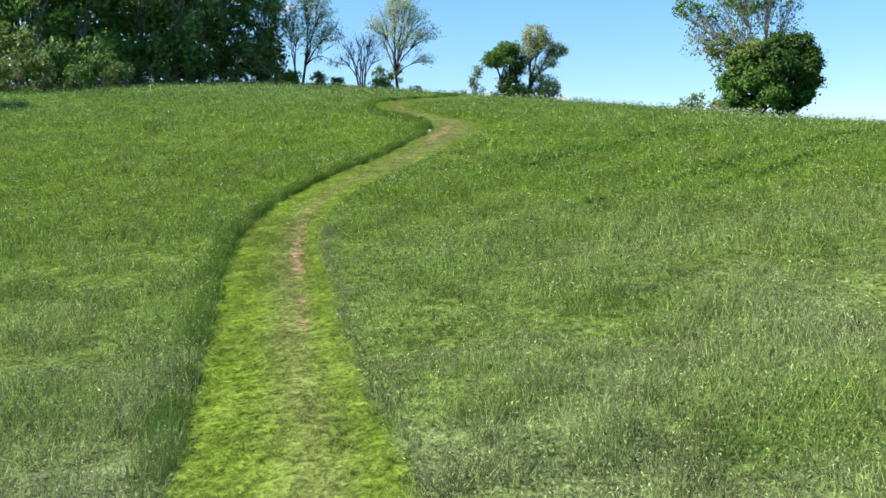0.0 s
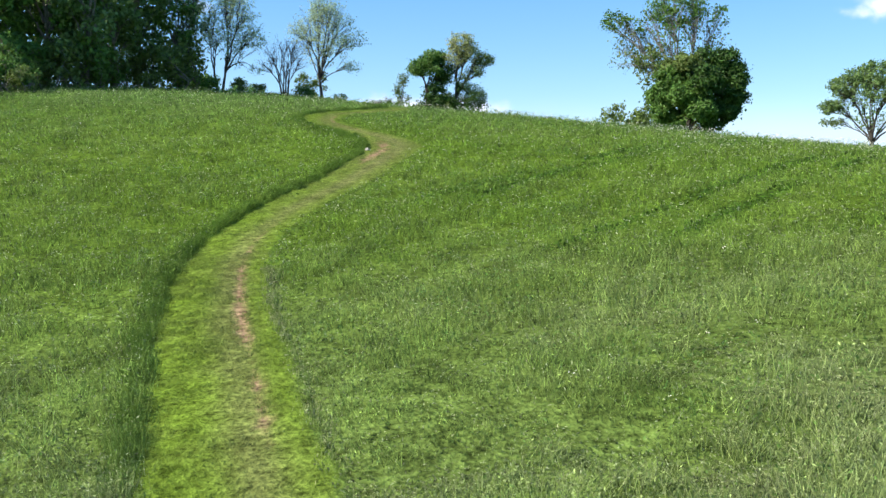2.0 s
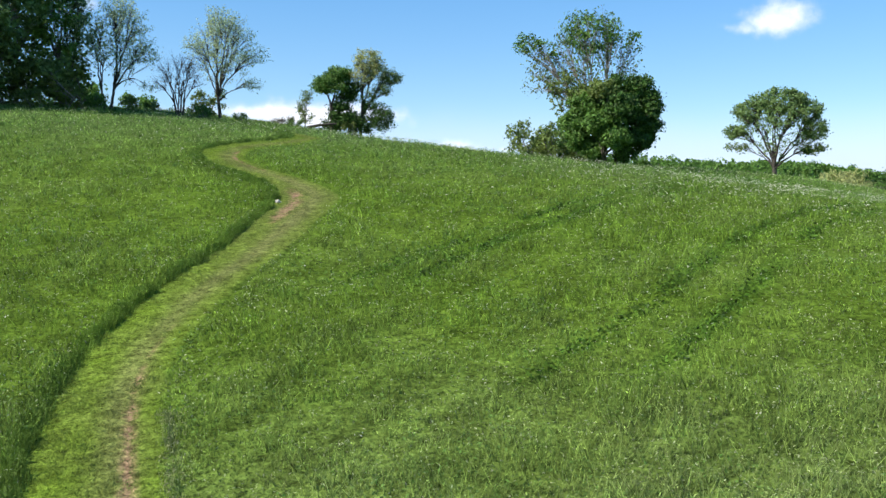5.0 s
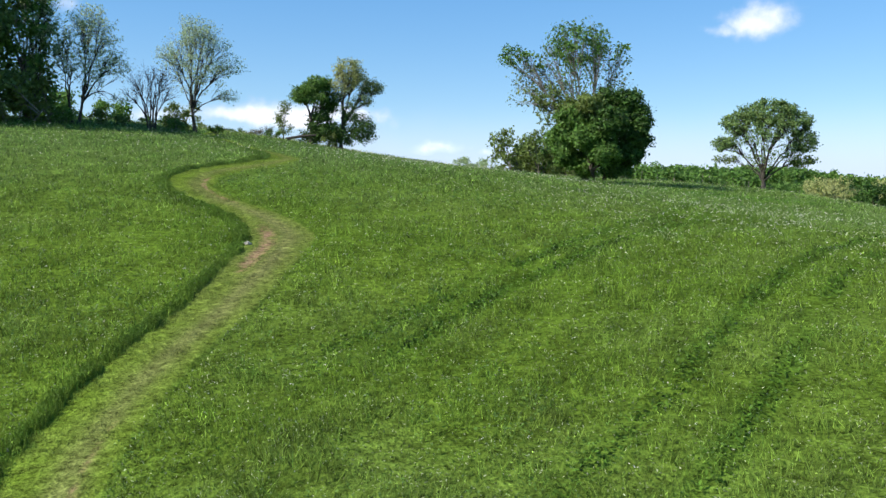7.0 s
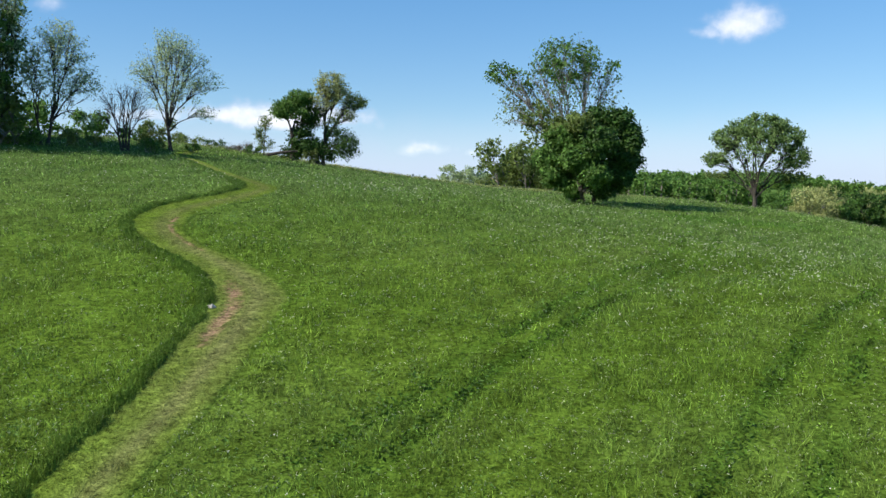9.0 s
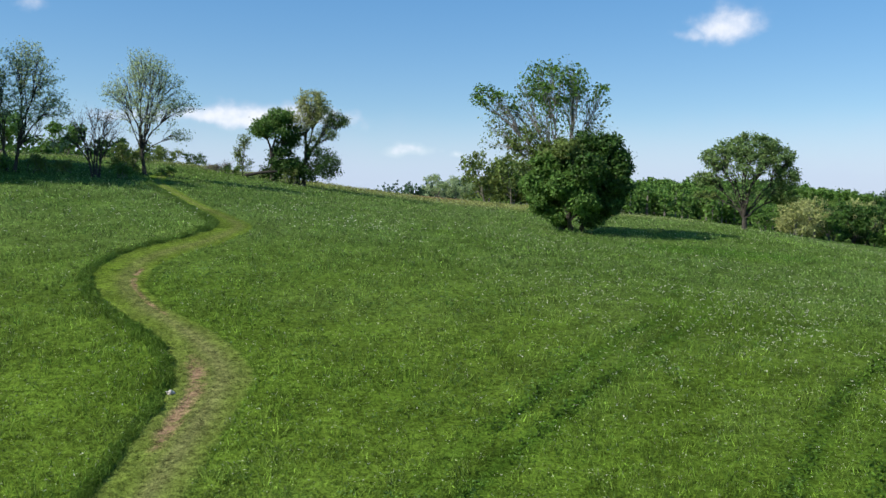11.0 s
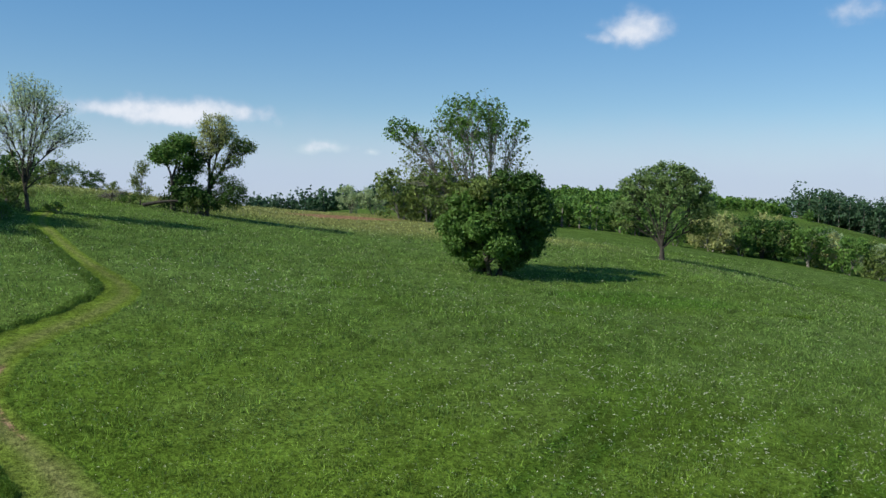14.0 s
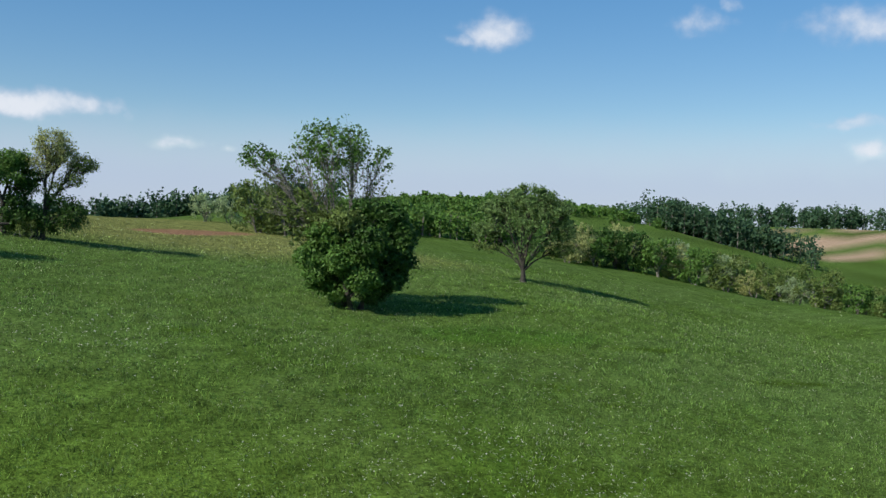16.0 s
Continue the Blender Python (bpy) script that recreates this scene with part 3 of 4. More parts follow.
def worn(side, y):
    """1 where the path is worn down to bare soil; side: -1 left edge to 1 right edge."""
    u = side * 1.2
    patch = 0.25 * vnoise(u, y, 1.3, 61) + 0.35 * vnoise(u, y * 0.7, 0.33, 62) + 0.4 * vnoise(u, y, 0.11, 63)
    lane = np.exp(-((side - 0.5) / 0.2) ** 2) * np.maximum(smooth(15, 19, y) * smooth(29, 25, y), 0.75 * smooth(8, 14, y) * smooth(33, 28, y))
    upper = np.exp(-((side + 0.3) / 0.42) ** 2) * smooth(37, 43, y) * smooth(49.5, 47, y)
    bendy = np.exp(-((side - 0.62) / 0.22) ** 2) * smooth(51, 53.5, y) * smooth(63, 59, y)
    return smooth(0.44, 0.9, np.maximum(np.maximum(lane, upper), bendy) * (0.28 + patch))


def mown_colour(side, x, y):
    a = 0.5 * vnoise(x, y, 1.1, 71) + 0.5 * vnoise(x, y, 0.3, 72)
    stubble = 0.35 * vnoise(x, y, 0.24, 73) + 0.65 * vnoise(x, y, 0.09, 74)
    fresh, tan = np.array((0.126, 0.196, 0.020)), np.array((0.185, 0.192, 0.065))
    w = np.clip(0.3 * (a - 0.4) + 0.1 + 0.25 * smooth(28, 42, y) * smooth(58, 48, y) + 0.55 * np.exp(-((side - 0.3) / 0.35) ** 2), 0, 1)
    return (fresh * (1 - w[:, None]) + tan * w[:, None]) * ((0.68 + 0.64 * stubble) * (1 + 0.1 * smooth(46, 54, y)))[:, None]


def path():
    line = PATH_LINE
    way = unit(np.gradient(line[:, :2], axis=0))
    right = np.stack([way[:, 1], -way[:, 0]], 1)
    across = np.linspace(-1.6, 1.6, 33)
    P = line[:, None, :2] + right[:, None] * (across[None, :, None] * line[:, None, 2:3])
    x, y = P[..., 0].ravel(), P[..., 1].ravel()
    side = np.tile(across, len(line))
    z = land(x, y) + 0.03 + 0.025 * (vnoise(x, y, 0.5, 81) - 0.5) - 0.22 * smooth(1.0, 1.6, np.abs(side))
    w = worn(side, y)[:, None]
    z -= 0.025 * w[:, 0]
    soil = np.array((0.255, 0.165, 0.095)) * (0.8 + 0.4 * vnoise(x, y, 0.4, 82))[:, None]
    tone = mown_colour(side, x, y) * 0.85 * (1 - w) + soil * w
    rim = smooth(0.95, 1.2, np.abs(side) + 0.25 * (vnoise(x, y, 0.45, 83) - 0.5))[:, None]
    tone = tone * (1 - rim) + sward(x, y) * 0.9 * rim
    n, k = len(line), len(across)
    i, j = np.meshgrid(np.arange(n - 1), np.arange(k - 1), indexing="ij")
    f = np.stack([i * k + j, i * k + j + 1, (i + 1) * k + j + 1, (i + 1) * k + j], -1).reshape(-1, 4)
    ob = new("path", mesh_of("path", np.stack([x, y, z], 1), f, M_PATH, tone, True))
    return tagged(ob, "winding mown grass path worn to reddish soil in places", "path", kind="structure")


path()


# ---- trees ----
# the bare-limbed tall tree and the round dense tree that has grown up in front of it
fan_tree("tall_tree", 32.0, 93.2, "tall half-leafless tree with leaf tufts at its tips", "tree",
         [(-0.9, 0, 11.6, 4.3, 3.4, 4.3, 5.0, 0.35, 0), (-0.9, 0, 13.2, 3.7, 2.9, 2.7, 2.8, 1.5, 0), (-7.0, 0, 12.3, 1.9, 1.4, 1.2, 0.9, 1.0, 0), (-5.2, 0, 11.8, 1.6, 1.3, 1.4, 0.6, 0.6, 0), (-5.6, 0.2, 10.4, 2.1, 1.7, 1.7, 1.1, 0.5, 1), (-5.6, 0.3, 8.4, 2.2, 1.7, 1.6, 1.1, 0.45, 1),
          (-3.2, -0.6, 8.2, 2.4, 2.0, 1.9, 1.7, 1.0, 1), (-2.8, -1.2, 6.2, 2.2, 1.6, 1.6, 0.9, 0.9, 1), (2.9, 0.4, 9.8, 1.5, 1.4, 1.7, 0.8, 0.4, 1), (3.3, 0.2, 12.2, 1.3, 1.3, 1.4, 0.6, 0.7, 0)],
         (M_LEAF_MID, M_LEAF_OLIVE), bark=M_BARK, trunk_r=0.26, fork=3.6, limbs=16, stems=4, apart=0.45, tips=1050, per=10, leaf=0.27, spread=0.2, seed=3, turn=-21, inner=0.5, rise=0.9, limb_r=0.13)
# left lobes get lighter leaves, right ones darker: sunlit and shaded side set by colour
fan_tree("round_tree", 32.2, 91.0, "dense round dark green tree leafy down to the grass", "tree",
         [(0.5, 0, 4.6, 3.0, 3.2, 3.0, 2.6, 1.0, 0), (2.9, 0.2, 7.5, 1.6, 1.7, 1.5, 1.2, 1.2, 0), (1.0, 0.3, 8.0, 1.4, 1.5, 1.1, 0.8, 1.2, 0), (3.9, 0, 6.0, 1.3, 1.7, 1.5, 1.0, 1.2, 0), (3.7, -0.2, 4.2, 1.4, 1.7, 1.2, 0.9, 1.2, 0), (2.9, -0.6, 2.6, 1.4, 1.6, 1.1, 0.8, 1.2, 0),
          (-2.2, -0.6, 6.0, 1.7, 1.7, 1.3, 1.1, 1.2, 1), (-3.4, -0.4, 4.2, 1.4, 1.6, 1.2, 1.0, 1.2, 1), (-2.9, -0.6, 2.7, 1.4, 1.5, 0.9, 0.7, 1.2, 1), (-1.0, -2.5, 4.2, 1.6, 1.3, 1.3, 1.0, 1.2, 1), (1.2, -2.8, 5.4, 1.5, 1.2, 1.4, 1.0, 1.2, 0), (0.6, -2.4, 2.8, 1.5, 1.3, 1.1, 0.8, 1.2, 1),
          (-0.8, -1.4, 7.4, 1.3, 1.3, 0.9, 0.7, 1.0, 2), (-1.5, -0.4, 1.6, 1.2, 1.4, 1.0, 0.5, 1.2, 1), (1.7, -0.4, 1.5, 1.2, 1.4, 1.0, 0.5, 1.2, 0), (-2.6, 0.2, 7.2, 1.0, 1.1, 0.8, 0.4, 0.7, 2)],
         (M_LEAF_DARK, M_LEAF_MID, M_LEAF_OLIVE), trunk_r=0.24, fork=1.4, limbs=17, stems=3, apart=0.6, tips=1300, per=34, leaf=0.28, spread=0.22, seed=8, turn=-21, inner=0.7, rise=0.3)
fan_tree("spreading_tree", 64.0, 113.6, "broad spreading tree with an open green crown on a short trunk", "tree",
         [(0.2, 0, 7.2, 5.6, 5.0, 4.6, 4.0, 0.55, 0), (0.3, 0, 10.2, 3.9, 3.5, 1.9, 2.6, 1.6, 0), (-3.4, 0, 8.8, 2.0, 2.1, 1.7, 1.1, 1.5, 0), (3.8, 0, 8.8, 2.0, 2.2, 1.8, 1.2, 1.6, 0), (4.9, 0.2, 6.4, 1.6, 1.8, 1.5, 0.9, 1.3, 0),
          (-4.9, 0, 6.4, 1.5, 1.6, 0.9, 0.8, 1.1, 0), (4.6, -0.2, 4.0, 1.6, 1.4, 0.7, 0.6, 1.0, 1), (-4.6, -0.3, 4.4, 1.5, 1.4, 0.6, 0.4, 0.7, 1), (0.6, -3.2, 8.0, 2.2, 1.6, 1.5, 0.7, 0.9, 0)],
         (M_LEAF_SAGE, M_LEAF_OLIVE), trunk_r=0.36, fork=1.5, limbs=14, tips=1000, per=15, leaf=0.29, spread=0.22, seed=13, turn=-33, inner=0.72, rise=0.75, limb_r=0.15)

# the slender trees by the head of the path
fan_tree("slender_tree", -5.2, 104.5, "slender pale-leaved tree with a light airy crown", "tree",
         [(0.3, 0, 7.4, 3.8, 3.4, 4.4, 6, 1.0, 0), (0.2, 0, 10.0, 2.3, 2.1, 1.9, 1.6, 1.1, 0), (3.4, 0, 6.8, 1.6, 1.5, 1.6, 0.8, 1.0, 0), (3.3, 0, 3.9, 1.2, 1.0, 0.8, 0.5, 0.8, 0), (-2.7, 0, 7.6, 1.4, 1.4, 1.6, 0.6, 1.0, 0)],
         (M_LEAF_PALE,), trunk_r=0.2, fork=2.3, limbs=11, tips=620, per=11, leaf=0.18, spread=0.22, seed=21, inner=0.35, rise=1.1, limb_r=0.1)
fan_tree("slender_tree", -14.9, 95.8, "tall slender pale-leaved tree beside the dark wood", "tree",
         [(1.1, 0, 6.6, 3.2, 2.8, 4.2, 6, 1.0, 0), (0.9, 0, 9.4, 1.9, 1.8, 1.8, 1.5, 1.1, 0), (3.4, 0, 5.6, 1.4, 1.3, 1.4, 0.8, 1.0, 0), (-1.2, 0, 6.0, 1.3, 1.3, 1.8, 0.7, 1.0, 0), (3.6, 0, 2.4, 1.0, 0.8, 0.4, 0.3, 0.7, 0)],
         (M_LEAF_PALE,), trunk_r=0.16, fork=1.8, limbs=10, stems=2, apart=0.25, tips=520, per=10, leaf=0.19, spread=0.22, seed=22, inner=0.35, rise=1.1, limb_r=0.1)
fan_tree("slender_tree", -18.6, 97.5, "tall thin half-bare tree against the dark wood", "tree",
         [(0.4, 0, 8.6, 2.2, 2.0, 5.2, 6, 0.8, 0), (0.8, 0, 12.4, 1.6, 1.6, 2.0, 1.5, 1.0, 0)],
         (M_LEAF_PALE,), trunk_r=0.17, fork=3.4, limbs=9, tips=360, per=9, leaf=0.2, spread=0.22, seed=24, inner=0.3, rise=1.3, limb_r=0.09)
fan_tree("bare_tree", -8.6, 97.2, "small almost bare tree with dark forking stems", "tree",
         [(0.0, 0, 4.2, 2.9, 2.4, 2.3, 5, 0.5, 0), (-1.9, 0, 3.4, 1.1, 1.1, 1.3, 0.8, 0.4, 0), (0.6, 0, 5.4, 1.4, 1.3, 0.9, 1.0, 0.4, 0)],
         (M_LEAF_RUST,), trunk_r=0.12, fork=1.2, limbs=12, stems=4, apart=0.25, tips=420, per=3, leaf=0.13, spread=0.16, seed=23, inner=0.4, rise=1.0, limb_r=0.075)

# the clump on the brow
fan_tree("brow_tree", 10.9, 120.0, "leaning tree with a yellowish crown and darker lower boughs", "tree",
         [(1.1, 0, 9.4, 2.1, 2.0, 2.1, 2.4, 1.1, 0), (0.3, 0, 7.6, 1.9, 1.7, 1.6, 1.3, 0.8, 0), (2.6, 0, 8.3, 1.5, 1.5, 1.4, 1.0, 1.0, 0), (4.2, 0, 7.6, 1.4, 1.3, 1.0, 1.0, 1.2, 1), (3.0, 0, 6.2, 1.5, 1.3, 0.9, 0.7, 0.8, 1),
          (1.2, 0.2, 5.4, 1.5, 1.5, 1.2, 0.6, 0.6, 1), (1.5, 0, 4.0, 1.5, 1.4, 1.1, 0.7, 0.9, 2), (2.9, -0.4, 2.5, 1.9, 1.8, 1.9, 1.7, 1.5, 2), (0.7, 0.3, 1.8, 1.9, 1.8, 1.6, 1.2, 1.5, 2)],
         (M_LEAF_GOLD, M_LEAF_OLIVE, M_LEAF_DARK), trunk_r=0.25, fork=2.8, limbs=11, stems=2, apart=0.3, tips=800, per=14, leaf=0.21, spread=0.22, seed=31, inner=0.5, rise=0.9, limb_r=0.13)
fan_tree("brow_tree", 7.6, 120.3, "dark green flat-topped tree in the clump on the brow", "tree",
         [(0.9, 0, 7.2, 1.8, 1.6, 1.1, 1.3, 1.3, 0), (-0.6, 0, 6.4, 1.6, 1.6, 1.0, 1.0, 1.2, 0), (0.6, -0.5, 5.6, 1.6, 1.4, 0.9, 0.6, 0.8, 0), (-1.3, 0, 5.7, 1.3, 1.3, 0.8, 0.6, 1.2, 0), (2.2, 0.2, 5.4, 1.6, 1.5, 1.5, 0.9, 1.2, 1), (1.4, 0.3, 3.8, 1.5, 1.5, 1.2, 0.6, 0.8, 1), (2.0, 0.2, 1.7, 1.9, 1.7, 1.5, 1.1, 1.4, 1), (0.0, 0.4, 1.0, 1.6, 1.4, 0.9, 0.5, 1.2, 1), (0.9, 0.3, 2.7, 1.6, 1.5, 1.5, 0.9, 1.3, 1)],
         (M_LEAF_MID, M_LEAF_DARK), trunk_r=0.26, fork=3.2, limbs=9, tips=560, per=22, leaf=0.26, spread=0.26, seed=32, inner=0.45, rise=0.6, limb_r=0.13)
fan_tree("sapling", 4.4, 120.8, "small ragged sapling beside the clump on the brow", "tree",
         [(0.1, 0, 4.0, 1.0, 0.9, 1.0, 1, 1, 0), (-0.3, 0.1, 2.6, 1.0, 0.9, 1.0, 1, 1, 0), (0.3, 0, 1.4, 1.0, 0.9, 0.9, 0.7, 1, 0)], (M_LEAF_OLIVE,), trunk_r=0.08, fork=1.0, limbs=6, tips=110, per=14, leaf=0.18, spread=0.18, seed=33, limb_r=0.05)


def fallen_log(x, y, length, turn, seed):
    rng = np.random.default_rng(seed)
    line = bend(np.array([0, 0, 0.25]), np.array([length, 0.1, 0.75]), rng, 8, 0.03)
    v, f = tubes([(line, np.linspace(0.2, 0.12, 8)), (bend(line[3], line[3] + np.array([0.3, 0.5, 0.9]), rng, 5), np.linspace(0.07, 0.02, 5))], 8)
    ob = new("fallen_log", mesh_of("fallen_log", v, f, M_BARK_DARK, smooth_shaded=True))
    ob.matrix_world = pose(x, y, land1(x, y) - 0.1, 0, 0, turn)
    return tagged(ob, "fallen dark log leaning in the grass under the trees", "log")


fallen_log(4.6, 119.6, 3.6, -12, 5)
tree("brush", 1.6, 121.5, "heap of bare grey brushwood in the grass", "brush", [(0, 0, 0.7, 1.5, 0.7, 0), (1.2, 0, 0.9, 1.2, 0.8, 0), (-1.0, 0.2, 0.6, 1.0, 0.5, 0)],
     M_LEAF_RUST, trunk_r=0.05, fork=0.4, stems=5, twigs=60, leaves=0, seed=34)

# ---- the wood on the hill's shoulder ----
def wood_crown(seed):
    """Lobes of a tall woodland crown, thin below and full above."""
    r = np.random.default_rng(seed)
    out = []
    for k in range(15):
        t = (k + 0.5) / 15
        a, w = k * 2.4, (1.6 + 2.0 * math.sin(math.pi * min(1.0, 0.2 + 0.75 * t))) * r.uniform(0.5, 1.0)
        z = r.uniform(1.3, 2.3)
        out.append((w * math.cos(a), w * math.sin(a), 4.5 + 12.0 * t, z, z, z * 0.8, 1.0, 0.55 + 0.6 * t, 0))
    return out


WOOD = [fan_tree("wood_tree", -24.0, 97.0, "tall dark broadleaf tree at the edge of the wood", "tree", wood_crown(q), (mat,), bark=M_BARK, trunk_r=0.25, fork=4.6, limbs=12, tips=330, per=15,
                 leaf=0.52, spread=0.38, seed=q, inner=0.4, rise=0.8, group="trees of the wood", twiggy=False) for q, mat in ((41, M_LEAF_MID), (44, M_LEAF_SAGE), (46, M_LEAF_MID))]
for root, (x, y) in zip(WOOD, ((-19.5, 98.0), (-24.5, 93.5), (-30.0, 91.0))):
    root.matrix_world = pose(x, y, land1(x, y) - 0.12, 0, 0, 40)
WOOD[0].scale = (0.72, 0.72, 0.78)
rng = np.random.default_rng(50)
for x, y in ((-33.5, 86), (-37, 84), (-23.5, 102), (-29, 99), (-34.5, 95), (-40, 89), (-44, 85), (-28, 107), (-36, 103),
             (-43, 97), (-48, 90), (-47.5, 58), (-26.5, 90), (-50, 100)):
    again(WOOD[int(rng.integers(0, 3))], x + rng.normal(0, 0.6), y + rng.normal(0, 0.6), float(rng.uniform(0, 360)), float(rng.uniform(0.88, 1.15)))

BRAMBLE = [tree("bramble_bush", -31.0, 66.0, "tangled pale green bramble thicket at the wood's edge", "bush", lobes(np.random.default_rng(s), 9, 2.1, 0.5, 2.6, 1.0), mat,
                trunk_r=0.05, fork=0.6, stems=5, twigs=14, leaves=9, leaf=0.32, spread=0.25, seed=s, group="brambles") for s, mat in ((61, M_LEAF_OLIVE), (62, M_LEAF_MID))]
for root, (x, y) in zip(BRAMBLE, ((-32.5, 72.5), (-29.0, 79.5))):
    root.matrix_world = pose(x, y, land1(x, y) - 0.12, 0, 0, 10)
for k, (x, y, s) in enumerate(((-35, 71, 0.8), (-30, 75, 0.75), (-27.6, 78, 0.65), (-33, 77, 0.9), (-37, 75, 0.95), (-33, 82, 0.9), (-28.5, 85, 0.8), (-25.5, 89, 0.7), (-20.5, 91.5, 0.6),
                               (-15.6, 95, 0.55), (-13.2, 96.4, 0.5), (-6.6, 99.2, 0.5), (-17.5, 94.5, 0.7), (-3.2, 105.2, 0.35), (-11.4, 98.2, 0.4), (3.2, 121.5, 0.45), (9.6, 119.4, 0.6))):
    again(BRAMBLE[k % 2], x, y, 67.0 * k, s, "low green bush in the rough grass under the trees" if k > 6 else "")

for k in range(18):
    t = 0.32 + 0.68 * k / 17
    x, y = -37 + 19 * t + 3 * rng.normal(), 66 + 29 * t + 1.5 * rng.normal()
    x -= 6 * math.sin(math.pi * t)
    again(BRAMBLE[k % 2], x, y + 3, 41.0 * k, float(rng.uniform(0.9, 1.7)), "dark leafy shrub in the shade of the wood")

# ---- trees farther off ----
def far_crown(seed):
    """Lobes of a broad, uneven crown that reaches down to the ground."""
    r = np.random.default_rng(seed)
    out = [(0, 0, 4.6, 3.2, 3.2, 3.6, 2.0, 1.0, 0)]
    for k in range(13):
        t = (k + 0.5) / 13
        a, w = k * 2.4 + r.uniform(0, 0.8), (1.5 + 2.8 * math.sin(math.pi * (0.25 + 0.6 * t))) * r.uniform(0.6, 1.05)
        z = r.uniform(1.0, 2.1)
        out.append((w * math.cos(a), w * math.sin(a), 1.1 + 7.0 * t + r.normal(0, 0.5), z, z, z * 0.85, z * z / 2.5, 1.0, 0))
    return out


FAR = [fan_tree("hedgerow_tree", 51.3, 181.8, "rounded green tree beyond the meadow", "tree", far_crown(q), (mat,), bark=bark, trunk_r=0.2, fork=1.3, limbs=8, stems=2, tips=210, per=12,
                leaf=0.56, spread=0.36, seed=q, inner=0.5, rise=0.6, group="far trees", twiggy=False)
       for q, mat, bark in ((71, M_LEAF_OLIVE, M_BARK), (72, M_LEAF_DARK, M_BARK_DARK), (73, M_LEAF_MID, M_BARK), (74, M_LEAF_PALE, M_BARK), (75, M_LEAF_GOLD, M_BARK))]
SPOTS = ((51.5, 179.5, 1.05), (152.2, 203.2, 1.15), (160.2, 196.3, 1.2), (58.0, 243.0, 0.8), (141.0, 204.0, 1.1))
for root, (x, y, s) in zip(FAR, SPOTS):
    root.matrix_world = pose(x, y, land1(x, y) - 0.12, 0, 0, 15)
    root.scale = (s, s, s)
for kind, x, y, s in ((0, 55.5, 176, 1.0), (2, 58.5, 179, 0.95), (3, 63.0, 240, 0.75), (0, 62, 178, 0.85), (0, 56.0, 183, 1.0), (0, 60, 172, 0.8), (0, -6.6, 105.6, 0.38),
                      (1, -1.4, 166, 0.42), (0, -6.5, 176, 0.65), (1, -15.6, 184, 0.8), (2, -24, 180, 1.0), (1, -10, 192, 0.7), (2, -32, 172, 1.1), (0, 1.5, 172, 0.28),
                      (4, 133, 198, 0.95), (2, 144, 201, 0.9), (4, 141, 212, 1.0), (2, 166, 190, 1.05), (0, 171, 184, 1.02), (4, 173, 177, 0.77), (0, 171, 169, 1.09), (3, 170, 162, 0.77), (0, 168, 154, 1.09),
                      (2, 169, 146, 0.83), (4, 161, 211, 1.3), (3, 172, 205, 1.2), (0, 182, 197, 1.15), (0, 177, 160, 0.9), (2, 163, 131, 0.96), (0, 171, 138, 1.02), (1, 158, 204, 1.15), (2, 128, 205, 0.75),
                      (0, 172, 127, 1.15), (2, 166, 118, 1.15), (0, 176, 172, 0.77), (2, 181, 187, 1.02), (0, 176, 150, 0.77), (4, 166, 198, 1.02), (1, 149, 208, 1.15), (3, 178, 191, 1.02), (0, 176, 141, 0.77)):
    again(FAR[kind], x, y, (x * 31 + y * 17) % 360, s)


def wood_strip(line, depth, count, low, high, mat, label, seed, leaf, trunks=True):
    """A far wood in one piece: many trunks and clumps of leaves along a line."""
    rng = np.random.default_rng(seed)
    line = np.array(line, float)
    seg = np.linalg.norm(np.diff(line, axis=0), axis=1)
    at = np.concatenate([[0], np.cumsum(seg)])
    t = rng.uniform(0, at[-1], count)
    x, y = np.interp(t, at, line[:, 0]) + rng.normal(0, depth, count), np.interp(t, at, line[:, 1]) + rng.normal(0, depth, count)
    z = land(x, y)
    tall = rng.uniform(low, high, count)
    cs, stems = [], []
    for px, py, pz, h in zip(x, y, z, tall):
        n = 44
        r = h * 0.27
        d = unit(rng.normal(0, 1, (n, 3))) * rng.uniform(0.45, 1, (n, 1)) * np.array([r, r, h * 0.5])
        cs.append(np.array([px, py, pz + h * 0.46]) + d)
        if trunks:
            stems.append((np.array([[px, py, pz - 0.2], [px, py, pz + h * 0.3], [px + 0.2, py, pz + h * 0.7]]), np.array([0.25, 0.2, 0.1])))
    cs = np.vstack(cs)
    k = 5
    p = np.repeat(cs, k, 0) + rng.normal(0, leaf * 0.6, (len(cs) * k, 3))
    v, f = diamonds(p, unit(rng.normal(0, 1, p.shape)), leaf * rng.uniform(0.6, 1.3, len(p)), rng, 0.8)
    root = tagged(new("far_wood", mesh_of("far_wood", v, f, mat)), label, "woodland", kind="stuff")
    if stems:
        v, f = tubes(stems, 4)
        tagged(part("trunks", mesh_of("trunks", v, f, M_BARK), root), kind="stuff")
    return root


